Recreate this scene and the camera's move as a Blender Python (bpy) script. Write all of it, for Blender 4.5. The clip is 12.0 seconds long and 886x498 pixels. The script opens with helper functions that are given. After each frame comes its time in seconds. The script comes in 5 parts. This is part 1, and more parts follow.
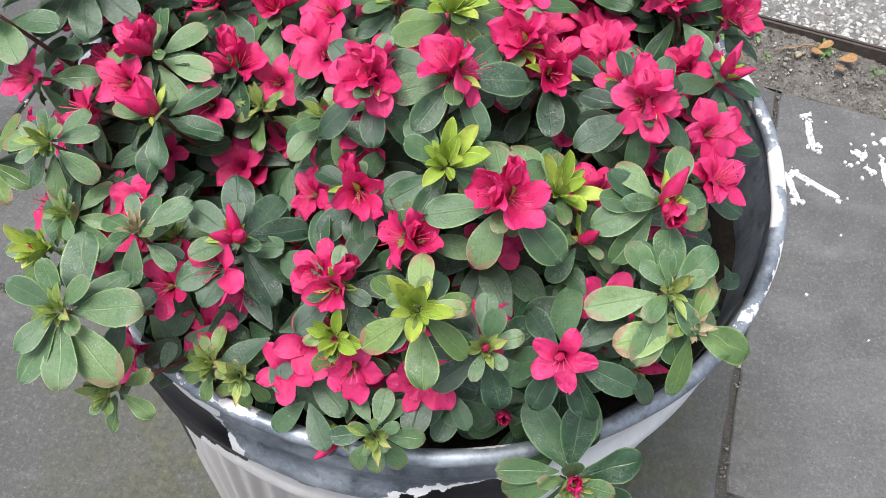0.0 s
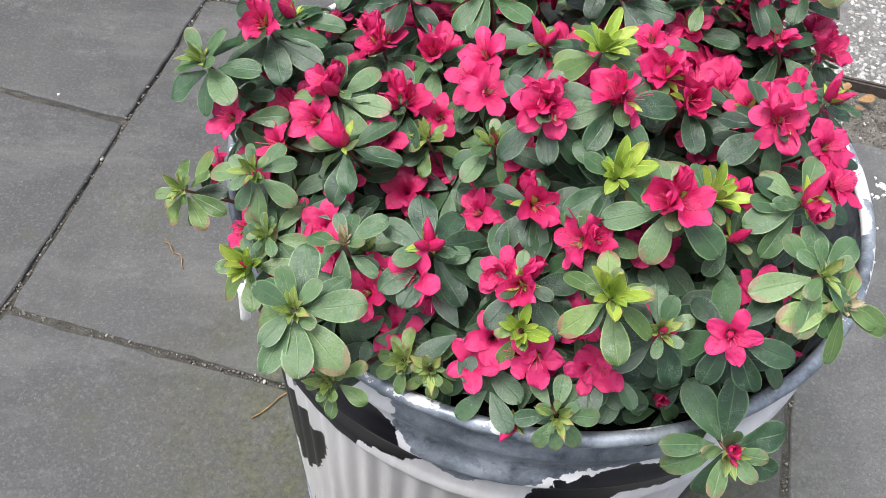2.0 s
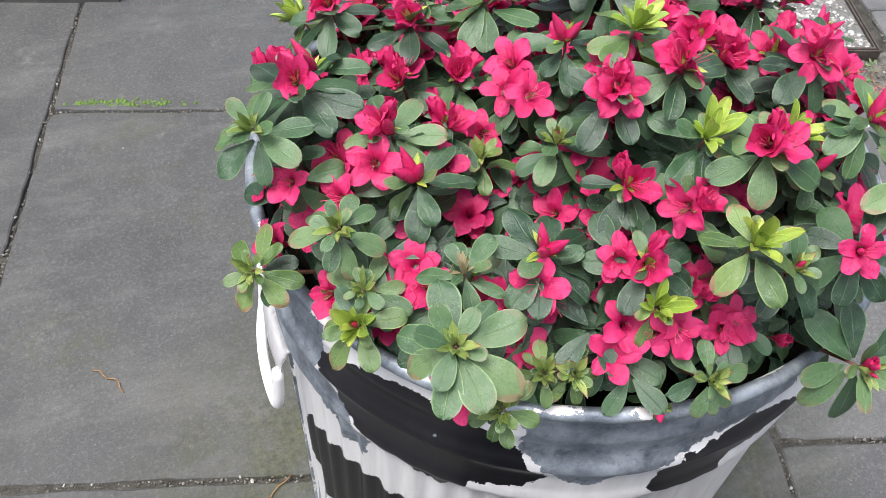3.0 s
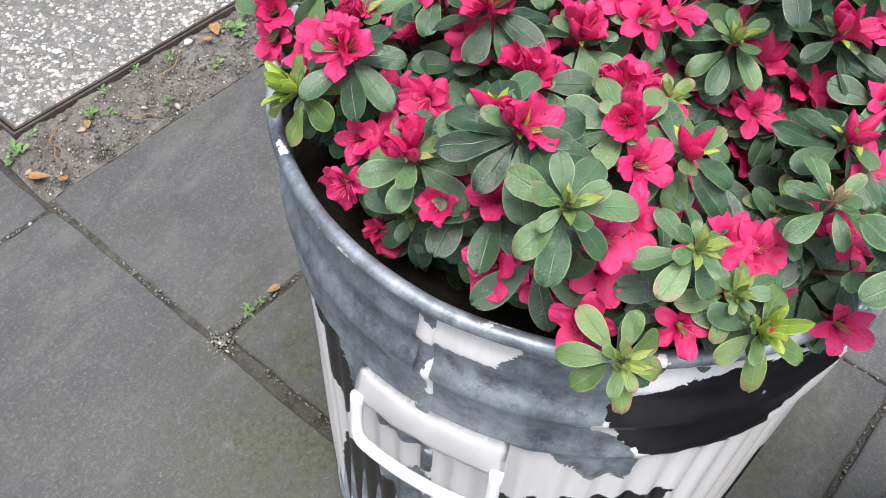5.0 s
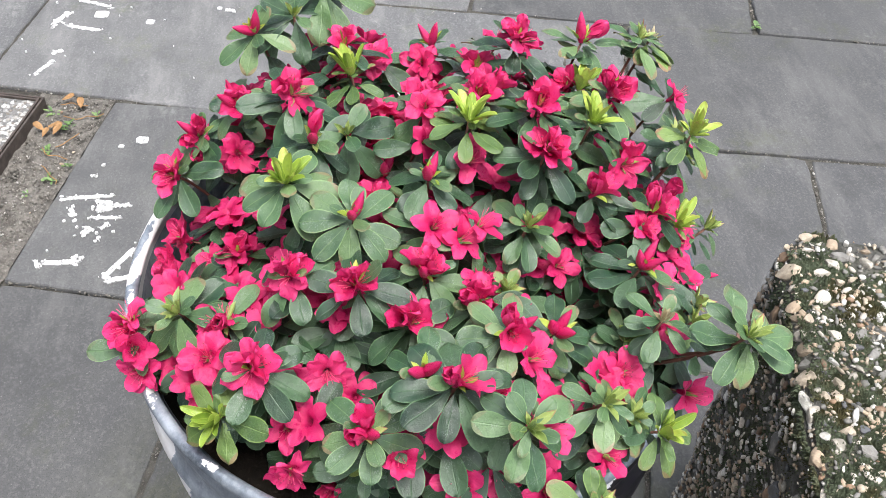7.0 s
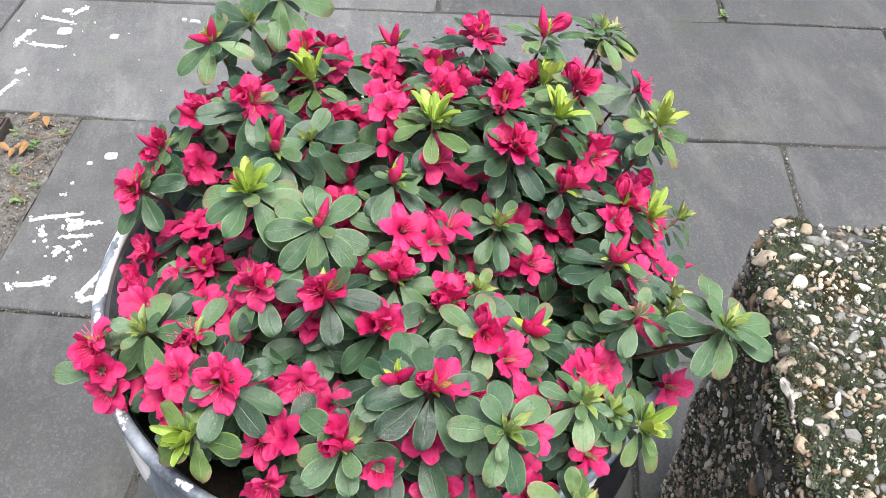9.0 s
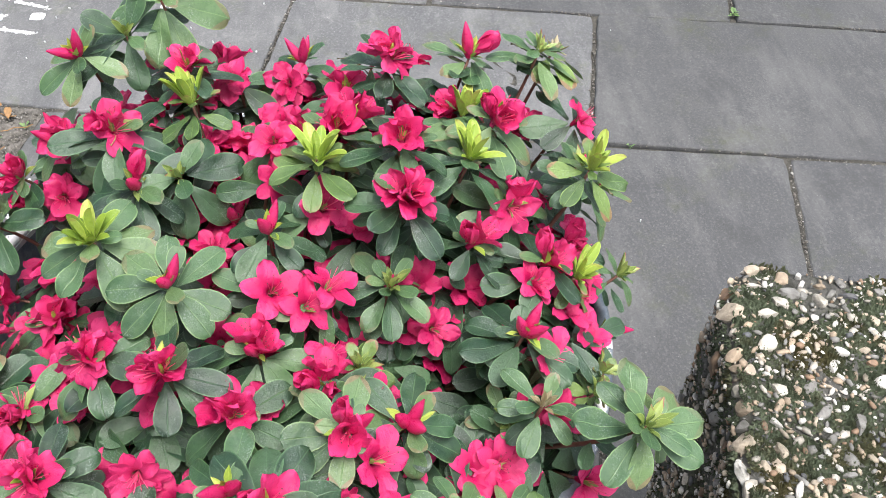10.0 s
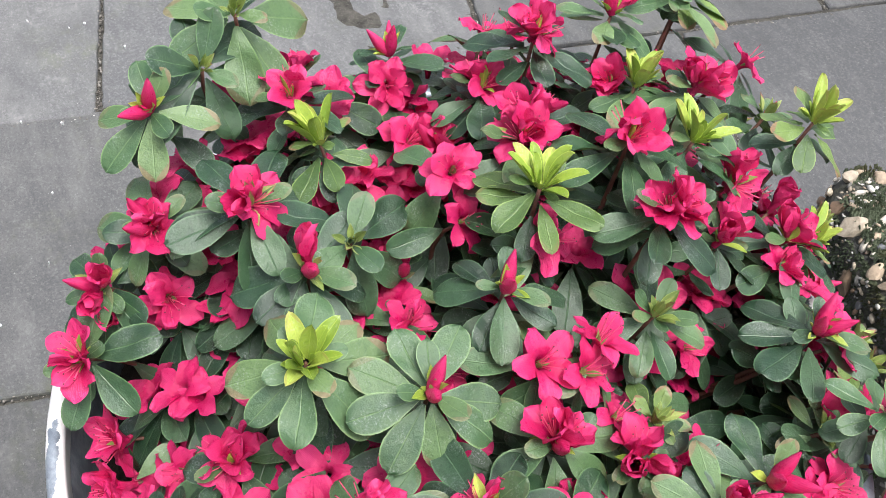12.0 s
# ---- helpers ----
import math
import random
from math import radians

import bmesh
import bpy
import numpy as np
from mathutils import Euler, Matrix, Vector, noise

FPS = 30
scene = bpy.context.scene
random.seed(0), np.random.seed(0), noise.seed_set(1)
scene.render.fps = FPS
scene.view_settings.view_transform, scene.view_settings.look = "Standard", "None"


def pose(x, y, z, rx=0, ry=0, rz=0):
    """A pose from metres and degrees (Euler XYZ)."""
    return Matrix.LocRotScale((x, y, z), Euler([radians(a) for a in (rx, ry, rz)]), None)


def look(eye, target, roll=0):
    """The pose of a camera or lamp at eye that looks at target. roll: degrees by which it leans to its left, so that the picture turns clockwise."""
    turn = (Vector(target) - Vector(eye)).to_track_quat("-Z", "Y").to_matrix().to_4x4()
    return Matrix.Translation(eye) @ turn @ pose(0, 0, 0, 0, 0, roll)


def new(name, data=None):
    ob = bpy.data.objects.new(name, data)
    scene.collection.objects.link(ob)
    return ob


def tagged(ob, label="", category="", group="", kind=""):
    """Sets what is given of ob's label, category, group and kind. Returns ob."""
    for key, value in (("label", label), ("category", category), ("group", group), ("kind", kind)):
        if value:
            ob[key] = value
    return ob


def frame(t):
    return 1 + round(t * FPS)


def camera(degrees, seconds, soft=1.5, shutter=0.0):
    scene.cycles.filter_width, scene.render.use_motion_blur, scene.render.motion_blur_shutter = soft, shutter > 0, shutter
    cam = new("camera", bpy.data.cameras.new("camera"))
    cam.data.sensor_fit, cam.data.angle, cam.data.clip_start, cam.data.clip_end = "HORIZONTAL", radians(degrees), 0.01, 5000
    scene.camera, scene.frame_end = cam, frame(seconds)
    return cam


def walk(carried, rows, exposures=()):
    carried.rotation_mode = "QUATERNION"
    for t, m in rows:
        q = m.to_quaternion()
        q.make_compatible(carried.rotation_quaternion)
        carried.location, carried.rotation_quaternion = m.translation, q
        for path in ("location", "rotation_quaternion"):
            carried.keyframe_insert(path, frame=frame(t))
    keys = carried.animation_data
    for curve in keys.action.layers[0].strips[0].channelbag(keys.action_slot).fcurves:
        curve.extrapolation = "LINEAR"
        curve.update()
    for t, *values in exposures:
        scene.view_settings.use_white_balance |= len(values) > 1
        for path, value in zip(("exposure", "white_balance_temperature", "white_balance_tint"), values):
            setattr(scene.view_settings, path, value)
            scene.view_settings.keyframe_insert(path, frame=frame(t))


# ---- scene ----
import itertools
# The camera and its way round the bin.
cam = camera(50.75, 12.0, 0.65)
PATH = [
    (0, (-0.0037, -0.3840, 1.0117), (0.0195, -0.0113, 0.4196), 7.49),
    (0.5, (0.0103, -0.4026, 1.0353), (0.0374, -0.0223, 0.4483), 7.31),
    (1, (0.0035, -0.4222, 1.0451), (0.0310, -0.0323, 0.4644), 6.96),
    (1.5, (-0.0200, -0.4368, 1.0479), (0.0062, -0.0378, 0.4733), 6.43),
    (2, (-0.1041, -0.4504, 1.0481), (-0.0738, -0.0403, 0.4816), 6.34),
    (2.5, (-0.2003, -0.4711, 1.0392), (-0.0822, -0.0326, 0.5065), 4.21),
    (2.7, (-0.2246, -0.4622, 1.0245), (-0.0926, -0.0269, 0.4925), 4.39),
    (4.3, (-0.4818, -0.2314, 1.0014), (-0.0859, -0.0131, 0.4670), 7.81),
    (4.5, (-0.4903, -0.1954, 0.9775), (-0.0913, 0.0156, 0.4424), 7.43),
    (5, (-0.4913, -0.0912, 0.9462), (-0.0841, 0.0764, 0.4020), 4.57),
    (5.5, (-0.4941, 0.0033, 0.9529), (-0.0425, 0.0653, 0.4217), 5.27),
    (6, (-0.5075, 0.0710, 1.0028), (-0.0303, 0.0373, 0.4918), 4.54),
    (6.5, (-0.5066, 0.0743, 1.0517), (-0.0262, 0.0050, 0.5473), 3.75),
    (7, (-0.4996, 0.0576, 1.0822), (-0.0183, -0.0173, 0.5794), 3.14),
    (9, (-0.4933, 0.0483, 1.0748), (-0.0127, -0.0400, 0.5735), 1.52),
    (9.5, (-0.4570, 0.0059, 1.0563), (0.0225, -0.0812, 0.5538), 1.56),
    (10, (-0.4032, -0.0503, 1.0385), (0.0708, -0.1180, 0.5279), 1.49),
    (10.5, (-0.3866, -0.0078, 1.0332), (0.0822, -0.0614, 0.5162), 1.40),
    (11, (-0.3503, 0.0880, 1.0209), (0.1074, 0.0047, 0.4979), 2.80),
    (11.5, (-0.2884, 0.1402, 1.0154), (0.1214, -0.0302, 0.4741), 4.94),
    (12, (-0.2238, 0.1405, 0.9983), (0.1518, -0.0661, 0.4449), 3.99),
]
walk(cam, [(t, look(eye, target, roll)) for t, eye, target, roll in PATH], [(0.0, 1.02), (2.7, 1.02), (4.5, 1.06), (6.5, 1.22), (9.0, 1.22), (12.0, 1.17)])

# ---- daylight: an even, overcast sky ----
world = bpy.data.worlds.new("sky")
scene.world = world
world.use_nodes = True
wn, wl = world.node_tree.nodes, world.node_tree.links
sky = wn.new("ShaderNodeTexSky")
sky.sky_type, sky.sun_disc = "NISHITA", False
sky.sun_elevation, sky.sun_rotation = radians(72), radians(-114)
sky.air_density, sky.dust_density, sky.ozone_density = 1.0, 4.0, 1.0
pale = wn.new("ShaderNodeHueSaturation")
pale.inputs["Saturation"].default_value = 0.55
wl.new(sky.outputs[0], pale.inputs["Color"])
wl.new(pale.outputs[0], wn["Background"].inputs["Color"])
wn["Background"].inputs["Strength"].default_value = 0.122
sun = new("sun", bpy.data.lights.new("sun", "SUN"))
sun.data.energy, sun.data.angle, sun.data.color = 2.0, radians(28), (1.0, 0.98, 0.95)
sun.matrix_world = look((-0.46, -0.2, 1.6), (0, 0, 0))


# ---- materials ----
class Mat:
    """A node material with short ways to add nodes."""

    def __init__(self, name):
        self.m = bpy.data.materials.new(name)
        self.m.use_nodes = True
        self.t = self.m.node_tree
        self.b = self.t.nodes["Principled BSDF"]
        self.out = self.t.nodes["Material Output"]

    def node(self, kind, **sets):
        n = self.t.nodes.new("ShaderNode" + kind)
        for key, value in sets.items():
            if key == "op":
                n.operation = value
            elif key == "blend":
                n.data_type, n.blend_type = "RGBA", value
            elif key == "uv_name":
                n.uv_map = value
            elif key == "attr":
                n.attribute_name = value
        return n

    def link(self, a, b):
        self.t.links.new(a, b)

    def put(self, socket, value):
        if isinstance(value, bpy.types.NodeSocket):
            self.link(value, socket)
        elif isinstance(value, (tuple, list)) and len(value) == 3 and socket.type == "RGBA":
            socket.default_value = (*value, 1)
        else:
            socket.default_value = value

    def coords(self, kind="Object"):
        return self.node("TexCoord").outputs[kind]

    def noise(self, scale, detail=4.0, rough=0.6, at=None, out="Fac"):
        n = self.node("TexNoise")
        self.link(at if at is not None else self.coords(), n.inputs["Vector"])
        self.put(n.inputs["Scale"], scale), self.put(n.inputs["Detail"], detail), self.put(n.inputs["Roughness"], rough)
        return n.outputs[out]

    def voronoi(self, scale, at=None, out="Distance"):
        n = self.node("TexVoronoi")
        self.link(at if at is not None else self.coords(), n.inputs["Vector"])
        self.put(n.inputs["Scale"], scale)
        return n.outputs[out]

    def ramp(self, fac, *stops):
        n = self.node("ValToRGB")
        self.put(n.inputs[0], fac)
        e = n.color_ramp.elements
        while len(e) < len(stops):
            e.new(0.5)
        for s, (at, col) in zip(e, stops):
            s.position = at
            s.color = (*col, 1) if isinstance(col, (tuple, list)) else (col, col, col, 1)
        return n.outputs[0]

    def mix(self, fac, a, b, blend="MIX"):
        n = self.node("Mix", blend=blend)
        self.put(n.inputs[0], fac), self.put(n.inputs[6], a), self.put(n.inputs[7], b)
        return n.outputs[2]

    def math(self, op, a, b=0.0, c=0.0):
        n = self.node("Math", op=op)
        self.put(n.inputs[0], a), self.put(n.inputs[1], b), self.put(n.inputs[2], c)
        return n.outputs[0]

    def bump(self, height, strength=0.3, distance=0.002):
        n = self.node("Bump")
        self.put(n.inputs["Height"], height), self.put(n.inputs["Strength"], strength), self.put(n.inputs["Distance"], distance)
        self.link(n.outputs[0], self.b.inputs["Normal"])
        return n.outputs[0]

    def set(self, **sets):
        for key, value in sets.items():
            self.put(self.b.inputs[{"color": "Base Color", "rough": "Roughness", "metal": "Metallic", "spec": "Specular IOR Level", "coat": "Coat Weight"}[key]], value)
        return self


def slab_material():
    m = Mat("grey_concrete_slab")
    at = m.node("NewGeometry").outputs["Position"]
    own = m.node("ObjectInfo").outputs["Random"]
    big = m.noise(3.0, 5, 0.6, at)
    mid = m.noise(17.0, 6, 0.65, at)
    fine = m.noise(210.0, 3, 0.7, at)
    c = m.ramp(big, (0.3, (0.068, 0.069, 0.07)), (0.7, (0.12, 0.12, 0.118)))
    c = m.mix(0.34, c, m.ramp(mid, (0.3, (0.042, 0.043, 0.046)), (0.72, (0.16, 0.159, 0.155))))
    c = m.mix(m.math("MULTIPLY", own, 0.5), c, (0.062, 0.064, 0.069))
    c = m.mix(m.ramp(fine, (0.5, 0.0), (0.68, 0.42)), c, (0.2, 0.198, 0.193))
    c = m.mix(m.ramp(m.noise(520.0, 2, 0.6, at), (0.32, 0.45), (0.5, 0.0)), c, (0.035, 0.035, 0.036))
    c = m.mix(m.ramp(m.noise(95.0, 5, 0.75, at), (0.28, 0.3), (0.42, 0.0)), c, (0.04, 0.04, 0.041))
    stain = m.node("Mapping")
    m.link(at, stain.inputs[0])
    stain.inputs["Scale"].default_value = (2.2, 7.0, 1)
    stain.inputs["Rotation"].default_value = (0, 0, 0.5)
    c = m.mix(m.ramp(m.noise(1.6, 7, 0.72, stain.outputs[0]), (0.5, 0.0), (0.68, 0.45)), c, (0.185, 0.183, 0.178))
    scuff = m.math("MULTIPLY", m.ramp(m.noise(9.0, 6, 0.7, at), (0.55, 0.0), (0.7, 1.0)), m.ramp(m.noise(60.0, 5, 0.75, at), (0.45, 0.0), (0.65, 0.5)))
    c = m.mix(scuff, c, (0.25, 0.248, 0.24))
    c = m.mix(m.ramp(m.noise(7.0, 5, 0.65, at), (0.3, 0.45), (0.48, 0.0)), c, (0.05, 0.051, 0.052))
    grit = m.voronoi(170.0, at)
    c = m.mix(m.ramp(grit, (0.09, 0.7), (0.18, 0.0)), c, m.ramp(m.noise(60.0, 2, 0.5, at), (0.44, (0.045, 0.045, 0.045)), (0.62, (0.2, 0.197, 0.19)), (0.76, (0.36, 0.355, 0.345))))
    green = m.math("MULTIPLY", m.ramp(m.noise(5.0, 5, 0.7, at), (0.54, 0.0), (0.72, 0.6)), m.ramp(m.noise(45.0, 4, 0.7, at), (0.4, 0.0), (0.65, 1.0)))
    c = m.mix(green, c, (0.085, 0.095, 0.045))
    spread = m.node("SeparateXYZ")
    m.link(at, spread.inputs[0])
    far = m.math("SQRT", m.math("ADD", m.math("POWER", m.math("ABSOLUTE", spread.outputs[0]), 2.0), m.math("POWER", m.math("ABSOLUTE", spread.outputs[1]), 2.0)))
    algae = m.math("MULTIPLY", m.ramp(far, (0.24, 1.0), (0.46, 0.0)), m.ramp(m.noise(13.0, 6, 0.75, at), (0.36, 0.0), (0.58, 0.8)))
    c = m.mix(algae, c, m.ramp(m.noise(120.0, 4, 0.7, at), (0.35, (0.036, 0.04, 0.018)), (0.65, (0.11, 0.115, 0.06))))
    # the slab's own factor, which carries the uneven daylight, multiplies the colour
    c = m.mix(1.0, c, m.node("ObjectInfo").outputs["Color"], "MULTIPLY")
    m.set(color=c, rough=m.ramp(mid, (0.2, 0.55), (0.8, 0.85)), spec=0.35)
    h = m.math("ADD", m.math("MULTIPLY", fine, 0.6), m.math("MULTIPLY", m.noise(75.0, 5, 0.7, at), 1.0))
    m.bump(h, 0.42, 0.0016)
    return m.m


def dirt_material(name, dark, light):
    m = Mat(name)
    at = m.node("NewGeometry").outputs["Position"]
    a, b = m.noise(38.0, 6, 0.7, at), m.noise(330.0, 4, 0.7, at)
    c = m.ramp(a, (0.3, dark), (0.7, light))
    c = m.mix(m.ramp(b, (0.55, 0.0), (0.75, 0.6)), c, tuple(min(1, v * 2.1) for v in light))
    m.set(color=c, rough=0.95, spec=0.2)
    m.bump(m.math("ADD", a, b), 0.9, 0.004)
    return m.m


def plain_material(name, col, rough=0.6, vary=0.25, scale=90.0, metal=0.0, bumpy=0.2):
    m = Mat(name)
    at = m.coords()
    n = m.noise(scale, 5, 0.65, at)
    c = m.mix(m.ramp(n, (0.3, 0.0), (0.7, 1.0)), tuple(v * (1 - vary) for v in col), tuple(min(1, v * (1 + vary)) for v in col))
    m.set(color=c, rough=rough, metal=metal)
    m.bump(n, bumpy, 0.001)
    return m.m


def pebble_material(name, stops, dirt=0.0):
    """Flint and quartz pebbles, each with a colour of its own."""
    m = Mat(name)
    geo = m.node("NewGeometry")
    one = m.math("FRACT", m.math("ADD", geo.outputs["Random Per Island"], m.node("ObjectInfo").outputs["Random"]))
    n = m.node("ValToRGB")
    m.link(one, n.inputs[0])
    n.color_ramp.interpolation = "CONSTANT"
    e = n.color_ramp.elements
    while len(e) < len(stops):
        e.new(0.5)
    for s, (p, col) in zip(e, stops):
        s.position, s.color = p, (*col, 1)
    veins = m.noise(120.0, 5, 0.7, geo.outputs["Position"])
    c = m.mix(m.ramp(veins, (0.42, 0.75), (0.62, 0.0)), n.outputs[0], m.mix(0.5, n.outputs[0], (0.06, 0.05, 0.04)))
    grime = m.ramp(m.noise(26.0, 6, 0.72, geo.outputs["Position"]), (0.5, 0.0), (0.62, dirt))
    c = m.mix(grime, c, (0.04, 0.04, 0.028))
    m.set(color=c, rough=0.6, spec=0.3)
    m.bump(veins, 0.4, 0.001)
    return m.m


def moss_material():
    m = Mat("moss")
    at = m.node("NewGeometry").outputs["Position"]
    c = m.ramp(m.noise(60.0, 5, 0.7, at), (0.3, (0.05, 0.06, 0.036)), (0.52, (0.115, 0.14, 0.09)), (0.75, (0.22, 0.25, 0.17)))
    c = m.mix(m.ramp(m.noise(18.0, 4, 0.6, at), (0.5, 0.0), (0.62, 0.8)), c, (0.085, 0.068, 0.026))
    m.set(color=c, rough=0.95, spec=0.1)
    m.bump(m.noise(800.0, 3, 0.7, at), 1.0, 0.003)
    return m.m


def concrete_material():
    m = Mat("weathered_concrete")
    at = m.node("NewGeometry").outputs["Position"]
    c = m.ramp(m.noise(45.0, 6, 0.7, at), (0.3, (0.06, 0.058, 0.052)), (0.5, (0.15, 0.148, 0.135)), (0.7, (0.27, 0.265, 0.245)))
    green = m.ramp(m.noise(20.0, 6, 0.7, at), (0.45, 0.0), (0.62, 0.6))
    c = m.mix(green, c, m.ramp(m.noise(260.0, 4, 0.7, at), (0.35, (0.028, 0.03, 0.014)), (0.7, (0.12, 0.13, 0.07))))
    m.set(color=c, rough=0.95, spec=0.2)
    m.bump(m.noise(230.0, 6, 0.8, at), 1.0, 0.007)
    return m.m


def bin_material():
    """Galvanised sheet with patches of flaking black and white paint: two fields on the mesh say how far each paint's edge is."""
    m = Mat("painted_galvanised_steel")
    at = m.coords()
    wob = m.math("MULTIPLY", m.math("SUBTRACT", m.noise(75.0, 5, 0.65, at), 0.5), 0.011)
    wob2 = m.math("MULTIPLY", m.math("SUBTRACT", m.noise(150.0, 4, 0.6, at), 0.5), 0.008)
    edge = m.math("ADD", wob, wob2)
    white = m.math("GREATER_THAN", m.math("ADD", m.node("Attribute", attr="white").outputs["Fac"], edge), 0.0)
    black = m.math("GREATER_THAN", m.math("ADD", m.node("Attribute", attr="black").outputs["Fac"], m.math("MULTIPLY", edge, -0.8)), 0.0)
    chips = m.math("GREATER_THAN", m.noise(48.0, 6, 0.75, at), 0.7)
    maps = m.node("Mapping")
    m.link(at, maps.inputs[0])
    maps.inputs["Scale"].default_value = (75, 75, 7)
    streak = m.noise(1.0, 6, 0.7, maps.outputs[0])
    cloud = m.noise(26.0, 6, 0.7, at)
    metal = m.ramp(cloud, (0.3, (0.1, 0.12, 0.15)), (0.48, (0.22, 0.252, 0.295)), (0.68, (0.42, 0.462, 0.52)))
    metal = m.mix(m.ramp(streak, (0.5, 0.0), (0.7, 0.35)), metal, (0.5, 0.55, 0.62))
    metal = m.mix(m.ramp(m.noise(130.0, 6, 0.75, at), (0.5, 0.0), (0.7, 0.4)), metal, (0.5, 0.55, 0.61))
    metal = m.mix(m.ramp(m.noise(40.0, 7, 0.75, at), (0.33, 0.7), (0.46, 0.0)), metal, (0.06, 0.068, 0.08))
    wcol = m.mix(m.ramp(streak, (0.42, 0.25), (0.6, 0.0)), (0.78, 0.77, 0.78), (0.5, 0.48, 0.45))
    bcol = m.mix(m.ramp(streak, (0.5, 0.0), (0.78, 0.2)), (0.009, 0.009, 0.012), (0.07, 0.072, 0.08))
    paint = m.mix(black, wcol, bcol)
    any_paint = m.math("MAXIMUM", white, black)
    any_paint = m.math("MULTIPLY", any_paint, m.math("SUBTRACT", 1.0, m.math("MULTIPLY", chips, 0.9)))
    c = m.mix(any_paint, metal, paint)
    rough = m.mix(any_paint, m.ramp(cloud, (0.3, 0.36), (0.7, 0.58)), (0.3, 0.3, 0.3))
    m.set(color=c, rough=rough, metal=m.math("MULTIPLY", m.math("SUBTRACT", 1.0, any_paint), 0.5))
    m.bump(m.math("ADD", m.math("MULTIPLY", any_paint, 1.0), m.math("MULTIPLY", cloud, 0.35)), 0.45, 0.0008)
    return m.m


def leaf_material(name, dark, mid, light, gloss=0.34, red=0.0):
    """A waxy leaf: paler midrib and margin, mottling, each leaf its own green; light passes through a little."""
    m = Mat(name)
    uv = m.node("UVMap", uv_name="leaf")
    sep = m.node("SeparateXYZ")
    m.link(uv.outputs[0], sep.inputs[0])
    u, v = sep.outputs[0], sep.outputs[1]
    one = m.math("FRACT", m.math("ADD", m.node("NewGeometry").outputs["Random Per Island"], m.node("ObjectInfo").outputs["Random"]))
    pos = m.node("NewGeometry").outputs["Position"]
    c = m.ramp(one, (0.0, dark), (0.5, mid), (1.0, light))
    c = m.mix(m.ramp(m.noise(140.0, 4, 0.6, pos), (0.38, 0.0), (0.72, 0.32)), c, light)
    side = m.math("ABSOLUTE", m.math("SUBTRACT", u, 0.5))
    rib = m.ramp(side, (0.0, 0.6), (0.03, 0.0))
    c = m.mix(rib, c, tuple(min(1, x * 1.3 + 0.01) for x in light))
    rim = m.ramp(side, (0.44, 0.0), (0.5, 1.0))
    c = m.mix(rim, c, tuple(min(1, x * 1.5) for x in light))
    # whitish flecks: dried spots, with the leaf's mottled sheen painted into the colour
    spots_and_sheen = m.math("MULTIPLY", m.ramp(m.noise(1100.0, 3, 0.7, pos), (0.5, 0.0), (0.66, 1.0)), m.ramp(m.noise(80.0, 4, 0.7, pos), (0.49, 0.0), (0.69, 0.42)))
    c = m.mix(spots_and_sheen, c, (0.5, 0.54, 0.52))
    if red:
        tip = m.math("MULTIPLY", m.ramp(m.math("ADD", v, m.math("MULTIPLY", side, 0.6)), (0.98, 0.0), (1.3, 1.0)), m.ramp(one, (0.5, 0.0), (0.8, red)))
        c = m.mix(tip, c, (0.3, 0.08, 0.085))
    m.set(color=c, rough=m.ramp(m.noise(130.0, 4, 0.65, pos), (0.35, gloss), (0.65, gloss + 0.2)), spec=0.65)
    c = m.mix(m.ramp(m.noise(420.0, 4, 0.75, pos), (0.34, 0.4), (0.5, 0.0)), c, dark)
    m.put(m.b.inputs["Base Color"], c)
    veins = m.node("TexWave")
    comb = m.node("CombineXYZ")
    m.link(m.math("MULTIPLY", side, 5.0), comb.inputs[0]), m.link(m.math("SUBTRACT", v, m.math("MULTIPLY", side, 0.55)), comb.inputs[1])
    m.link(comb.outputs[0], veins.inputs[0])
    veins.bands_direction = "Y"
    veins.inputs["Scale"].default_value, veins.inputs["Distortion"].default_value = 2.6, 0.6
    h = m.math("ADD", m.math("MULTIPLY", veins.outputs["Fac"], 0.07), m.math("MULTIPLY", rib, -1.4))
    m.bump(m.math("ADD", h, m.math("MULTIPLY", m.noise(520.0, 4, 0.75, pos), 1.6)), 0.5, 0.0007)
    thru = m.node("BsdfTranslucent")
    m.link(m.mix(0.5, c, (0.25, 0.4, 0.05)), thru.inputs[0])
    both = m.node("MixShader")
    both.inputs[0].default_value = 0.1
    m.link(m.b.outputs[0], both.inputs[1]), m.link(thru.outputs[0], both.inputs[2]), m.link(both.outputs[0], m.out.inputs[0])
    return m.m


